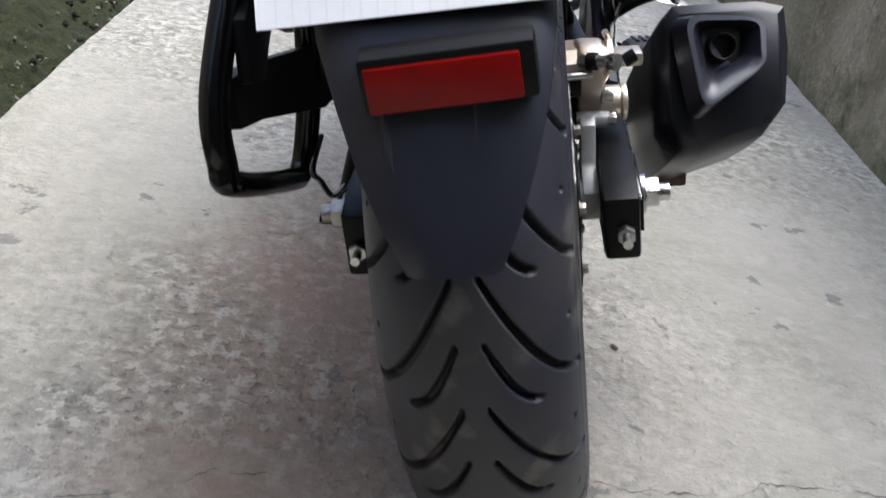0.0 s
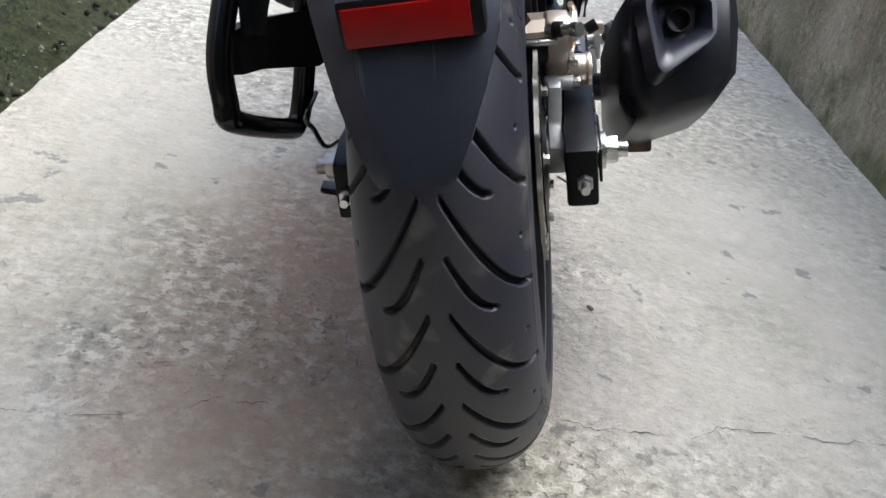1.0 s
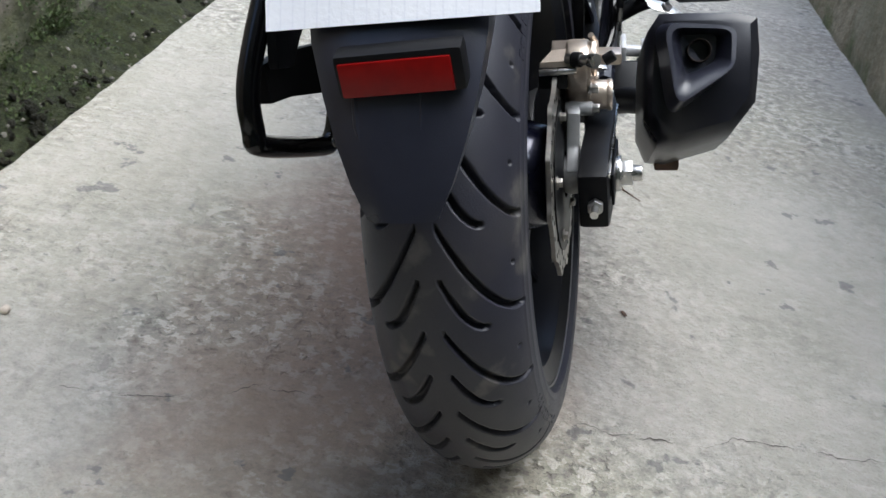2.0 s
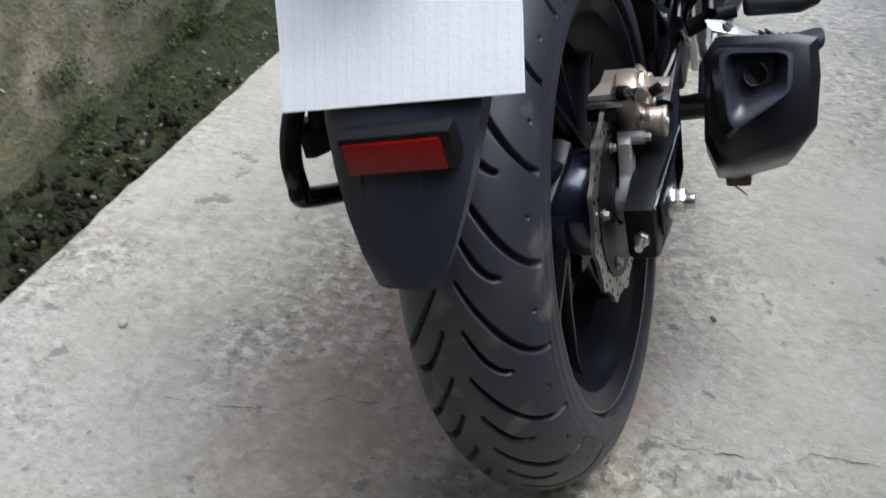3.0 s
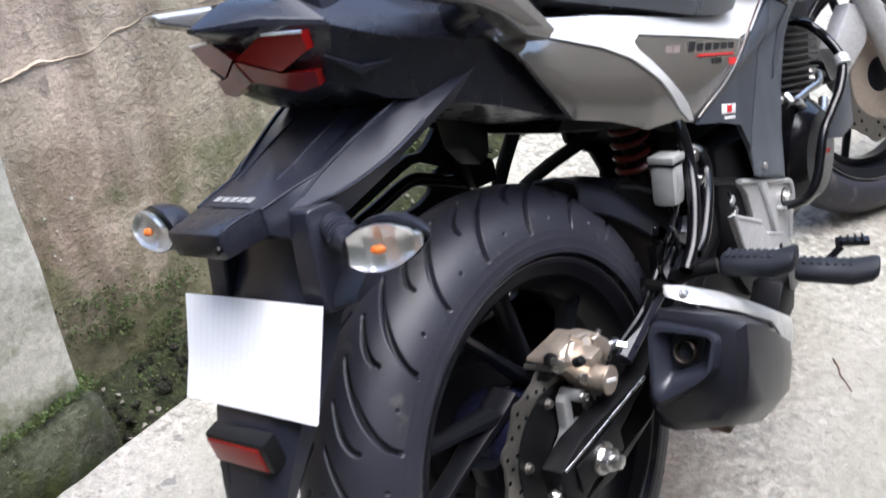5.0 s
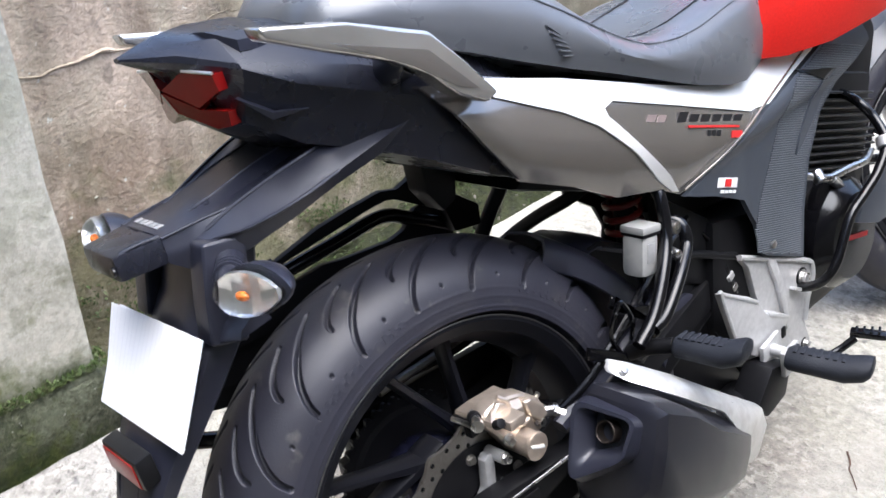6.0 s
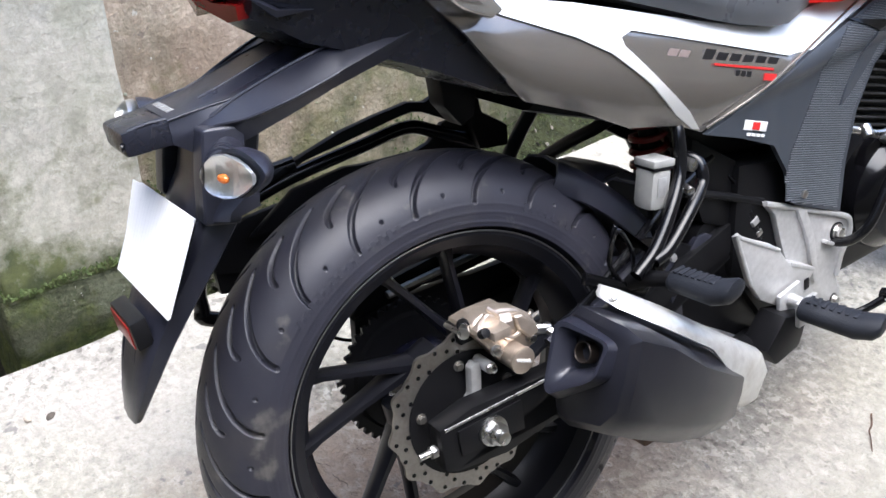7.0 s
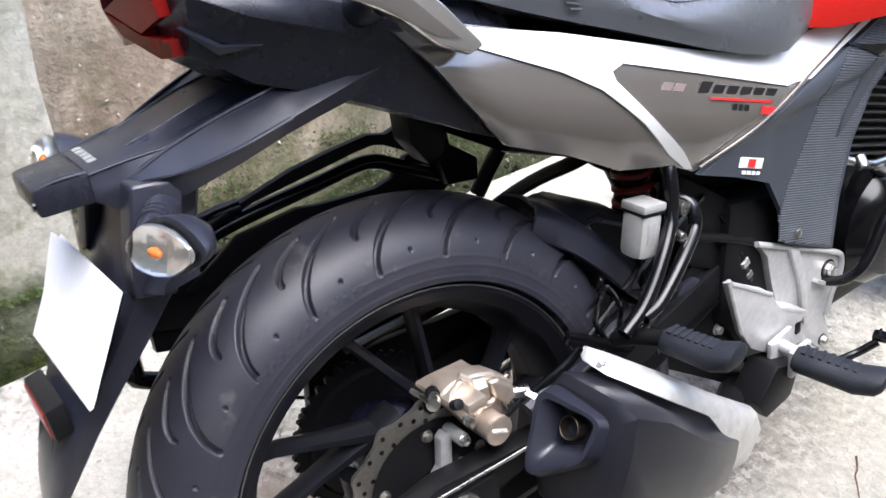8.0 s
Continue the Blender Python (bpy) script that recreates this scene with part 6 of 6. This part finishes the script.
# ---- small things on the slab ----
def make_pebble(name, at, size, mat, label, turn=0.0):
    bm = bmesh.new()
    bmesh.ops.create_icosphere(bm, subdivisions=2, radius=1.0)
    for v in bm.verts:
        v.co += 0.35 * noise.noise_vector(v.co * 1.7 + Vector(at) * 31)
    bmesh.ops.scale(bm, vec=size, verts=bm.verts[:])
    bmesh.ops.rotate(bm, matrix=Matrix.Rotation(turn, 3, "Z"), verts=bm.verts[:])
    ob = part(name, bm, mat, None, smooth=70, loc=at)
    return tagged(ob, label, "stone" if name == "pebble" else "litter")


make_pebble("pebble", (-0.618, -0.014, 0.004), (0.0062, 0.0072, 0.0055), STONE, "small pale pebble on the cement slab")
make_pebble("leaf_scrap", (0.176, 0.276, 0.002), (0.004, 0.008, 0.002), RUST, "dry brown leaf scrap on the slab", 0.4)


def make_stem(at, to, r):
    a, b = Vector(at), Vector(to)
    pts = [a.lerp(b, k / 4) + Vector((0.004 * math.sin(k * 1.9), 0.003 * math.cos(k * 2.3), 0)) for k in range(5)]
    return tagged(part("dry_stem", tube(pts, [r, r * 0.8, r * 0.5], n=6), RUST, None), "thin dry brown stem lying on the slab", "litter")


make_stem((0.161, 0.737, 0.0022), (0.210, 0.671, 0.0022), 0.0018)
make_pebble("leaf_scrap", (-0.654, -0.379, 0.0015), (0.007, 0.011, 0.0015), LITTER, "dark curled leaf scrap on the slab", 0.9)
make_pebble("pebble", (-0.667, -0.413, 0.004), (0.009, 0.006, 0.005), STONE, "small pale pebble on the cement slab", 0.3)


def crack(points, width):
    """A jagged dark hairline across the slab."""
    path = []
    for i in range(len(points) - 1):
        a, b = Vector((*points[i], 0)), Vector((*points[i + 1], 0))
        n = max(3, int((b - a).length / 0.0035))
        for k in range(n):
            p = a.lerp(b, k / n)
            path.append(p + Vector((0.003 * noise.noise(p * 90), 0.010 * noise.noise(p * 30 + Vector((5, 1, 0))) + 0.006 * noise.noise(p * 120), 0)))
    bm = bmesh.new()
    rows = []
    for i, p in enumerate(path):
        w = width * max(0.05, 0.35 + 1.5 * noise.noise(p * 26 + Vector((9, 9, 0))))
        rows.append((bm.verts.new((p.x, p.y - w, 0.0016)), bm.verts.new((p.x, p.y + w, 0.0016))))
    for a, b in zip(rows, rows[1:]):
        bm.faces.new((a[0], b[0], b[1], a[1]))
    ob = part("crack", bm, CRACK, ground)
    return ob


crack([(0.075, -0.004), (0.114, -0.001), (0.199, -0.005), (0.262, 0.005), (0.306, 0.03), (0.37, 0.04), (0.46, 0.042), (0.56, 0.05)], 0.0010)
crack([(-0.55, -0.142), (-0.426, -0.121), (-0.326, -0.099), (-0.283, -0.056), (-0.20, -0.052)], 0.0009)


def scatter(name, count, seed, place, size, mat, label, category):
    """Many small lumps joined as one uncountable mass."""
    rng = random.Random(seed)
    bm = bmesh.new()
    for _ in range(count):
        p, k = place(rng), size(rng)
        one = bmesh.new()
        bmesh.ops.create_icosphere(one, subdivisions=1, radius=1.0)
        off = Vector((rng.uniform(0, 50), rng.uniform(0, 50), 0))
        for v in one.verts:
            v.co += 0.4 * noise.noise_vector(v.co * 1.3 + off)
        turned(one, Matrix.Translation(p) @ Euler((rng.uniform(0, 6), rng.uniform(0, 6), rng.uniform(0, 6))).to_matrix().to_4x4() @ Matrix.Diagonal((*k, 1)))
        me = bpy.data.meshes.new("lump")
        one.to_mesh(me)
        one.free()
        bm.from_mesh(me)
        bpy.data.meshes.remove(me)
    ob = part(name, bm, mat, None, smooth=50)
    return tagged(ob, label, category, kind="stuff")


def gutter_spot(r):
    return (r.uniform(-1.12, -0.83), r.choice((r.uniform(-0.05, 2.2), r.uniform(-0.05, 0.9))), r.uniform(-0.19, -0.12))


scatter("gutter_rubble", 900, 3, gutter_spot, lambda r: tuple(r.uniform(0.003, 0.013) for _ in range(3)), SOIL, "dark damp clods and grit lying in the gutter", "rubble")
scatter("pale_grit", 150, 5, lambda r: (r.uniform(-1.10, -0.82), r.uniform(-0.05, 2.2), r.uniform(-0.15, -0.10)), lambda r: tuple(r.uniform(0.002, 0.007) for _ in range(3)), GRIT, "pale mortar crumbs lying in the gutter", "grit")
def chip_spot(r):
    if r.random() < 0.22:
        return (-1.139, 0.212 + r.gauss(0, 0.010), -0.042 + r.gauss(0, 0.010))
    return (-1.141, r.uniform(-0.05, 1.5), -0.10 + 0.42 * r.random() ** 1.5)


scatter("lichen_flakes", 130, 8, chip_spot, lambda r: (0.0025, r.uniform(0.002, 0.007), r.uniform(0.002, 0.006)), PILLAR, "pale paint and lichen flakes on the wall foot", "lichen")


def moss(name, count, seed, place):
    """Small upright leaf blades."""
    rng = random.Random(seed)
    bm = bmesh.new()
    for _ in range(count):
        p, a = Vector(place(rng)), rng.uniform(0, 6.28)
        h, w = rng.uniform(0.003, 0.010), rng.uniform(0.0015, 0.004)
        d = Vector((math.cos(a), math.sin(a), 0))
        tip = p + Vector((0, 0, h)) + d.cross(Vector((0, 0, 1))) * rng.uniform(-0.01, 0.01)
        mid = (p + tip) / 2 + d.cross(Vector((0, 0, 1))) * 0.002
        b = bm.verts.new(p)
        t = bm.verts.new(tip)
        l, r = bm.verts.new(mid - d * w), bm.verts.new(mid + d * w)
        bm.faces.new((b, r, t, l))
    ob = part(name, bm, LEAF, None)
    return tagged(ob, "low green moss and seedlings at the wall foot", "moss", kind="stuff")


LEAF = material("moss_leaf", (0.035, 0.066, 0.012), 0.7, color2=(0.07, 0.09, 0.024), scale=60)


def clump_spot(rng):
    k = rng.randrange(26)
    c = random.Random(100 + k)
    y, z = c.uniform(-0.02, 1.3), c.uniform(-0.12, 0.10)
    return (-1.135 + abs(rng.gauss(0, 0.012)), y + rng.gauss(0, 0.04), z + rng.gauss(0, 0.014))


moss("wall_moss", 2600, 21, clump_spot)


def bank_spot(rng):
    c = random.Random(300 + rng.randrange(34))
    y, u = c.uniform(0.0, 1.5) + rng.gauss(0, 0.035), min(1.0, max(0.25, c.uniform(0.45, 1.0) + rng.gauss(0, 0.10)))
    p = bank_point(u, (max(0.0, y + 0.06) / 9.0) ** 0.625)
    return (p[0], p[1], p[2] + 0.004)


moss("bank_moss", 1500, 23, bank_spot)
moss("footing_moss", 1200, 22, lambda r: (r.uniform(-0.90, -0.84), r.uniform(-0.37, -0.06), 0.112 + 0.01 * r.random()))


def wall_seam():
    """A ragged pale plaster joint running level across the wall."""
    rng = random.Random(31)
    bm = bmesh.new()
    rows = []
    for k in range(260):
        y = -0.05 + 0.0075 * k
        z = 0.553 + 0.030 * noise.fractal(Vector((y * 4.0, 2.0, 0.5)), 0.9, 2.0, 5)
        w = max(0.0004, 0.0008 + 0.0042 * noise.noise(Vector((y * 23.0, 8.0, 0))))
        x = -1.1395 + 0.003 * abs(noise.noise(Vector((y * 9.0, 4.0, 1.0))))
        rows.append([bm.verts.new(p) for p in ((-1.16, y, z - w - 0.004), (x, y, z - w), (x + 0.001, y, z + w * 0.6), (-1.16, y, z + w + 0.006))])
    for a, b in zip(rows, rows[1:]):
        for j in range(3):
            bm.faces.new((a[j], a[j + 1], b[j + 1], b[j]))
    return tagged(part("plaster_seam", bm, WALL, None, smooth=40), "ragged pale plaster joint across the wall", "trim", kind="structure")


wall_seam()
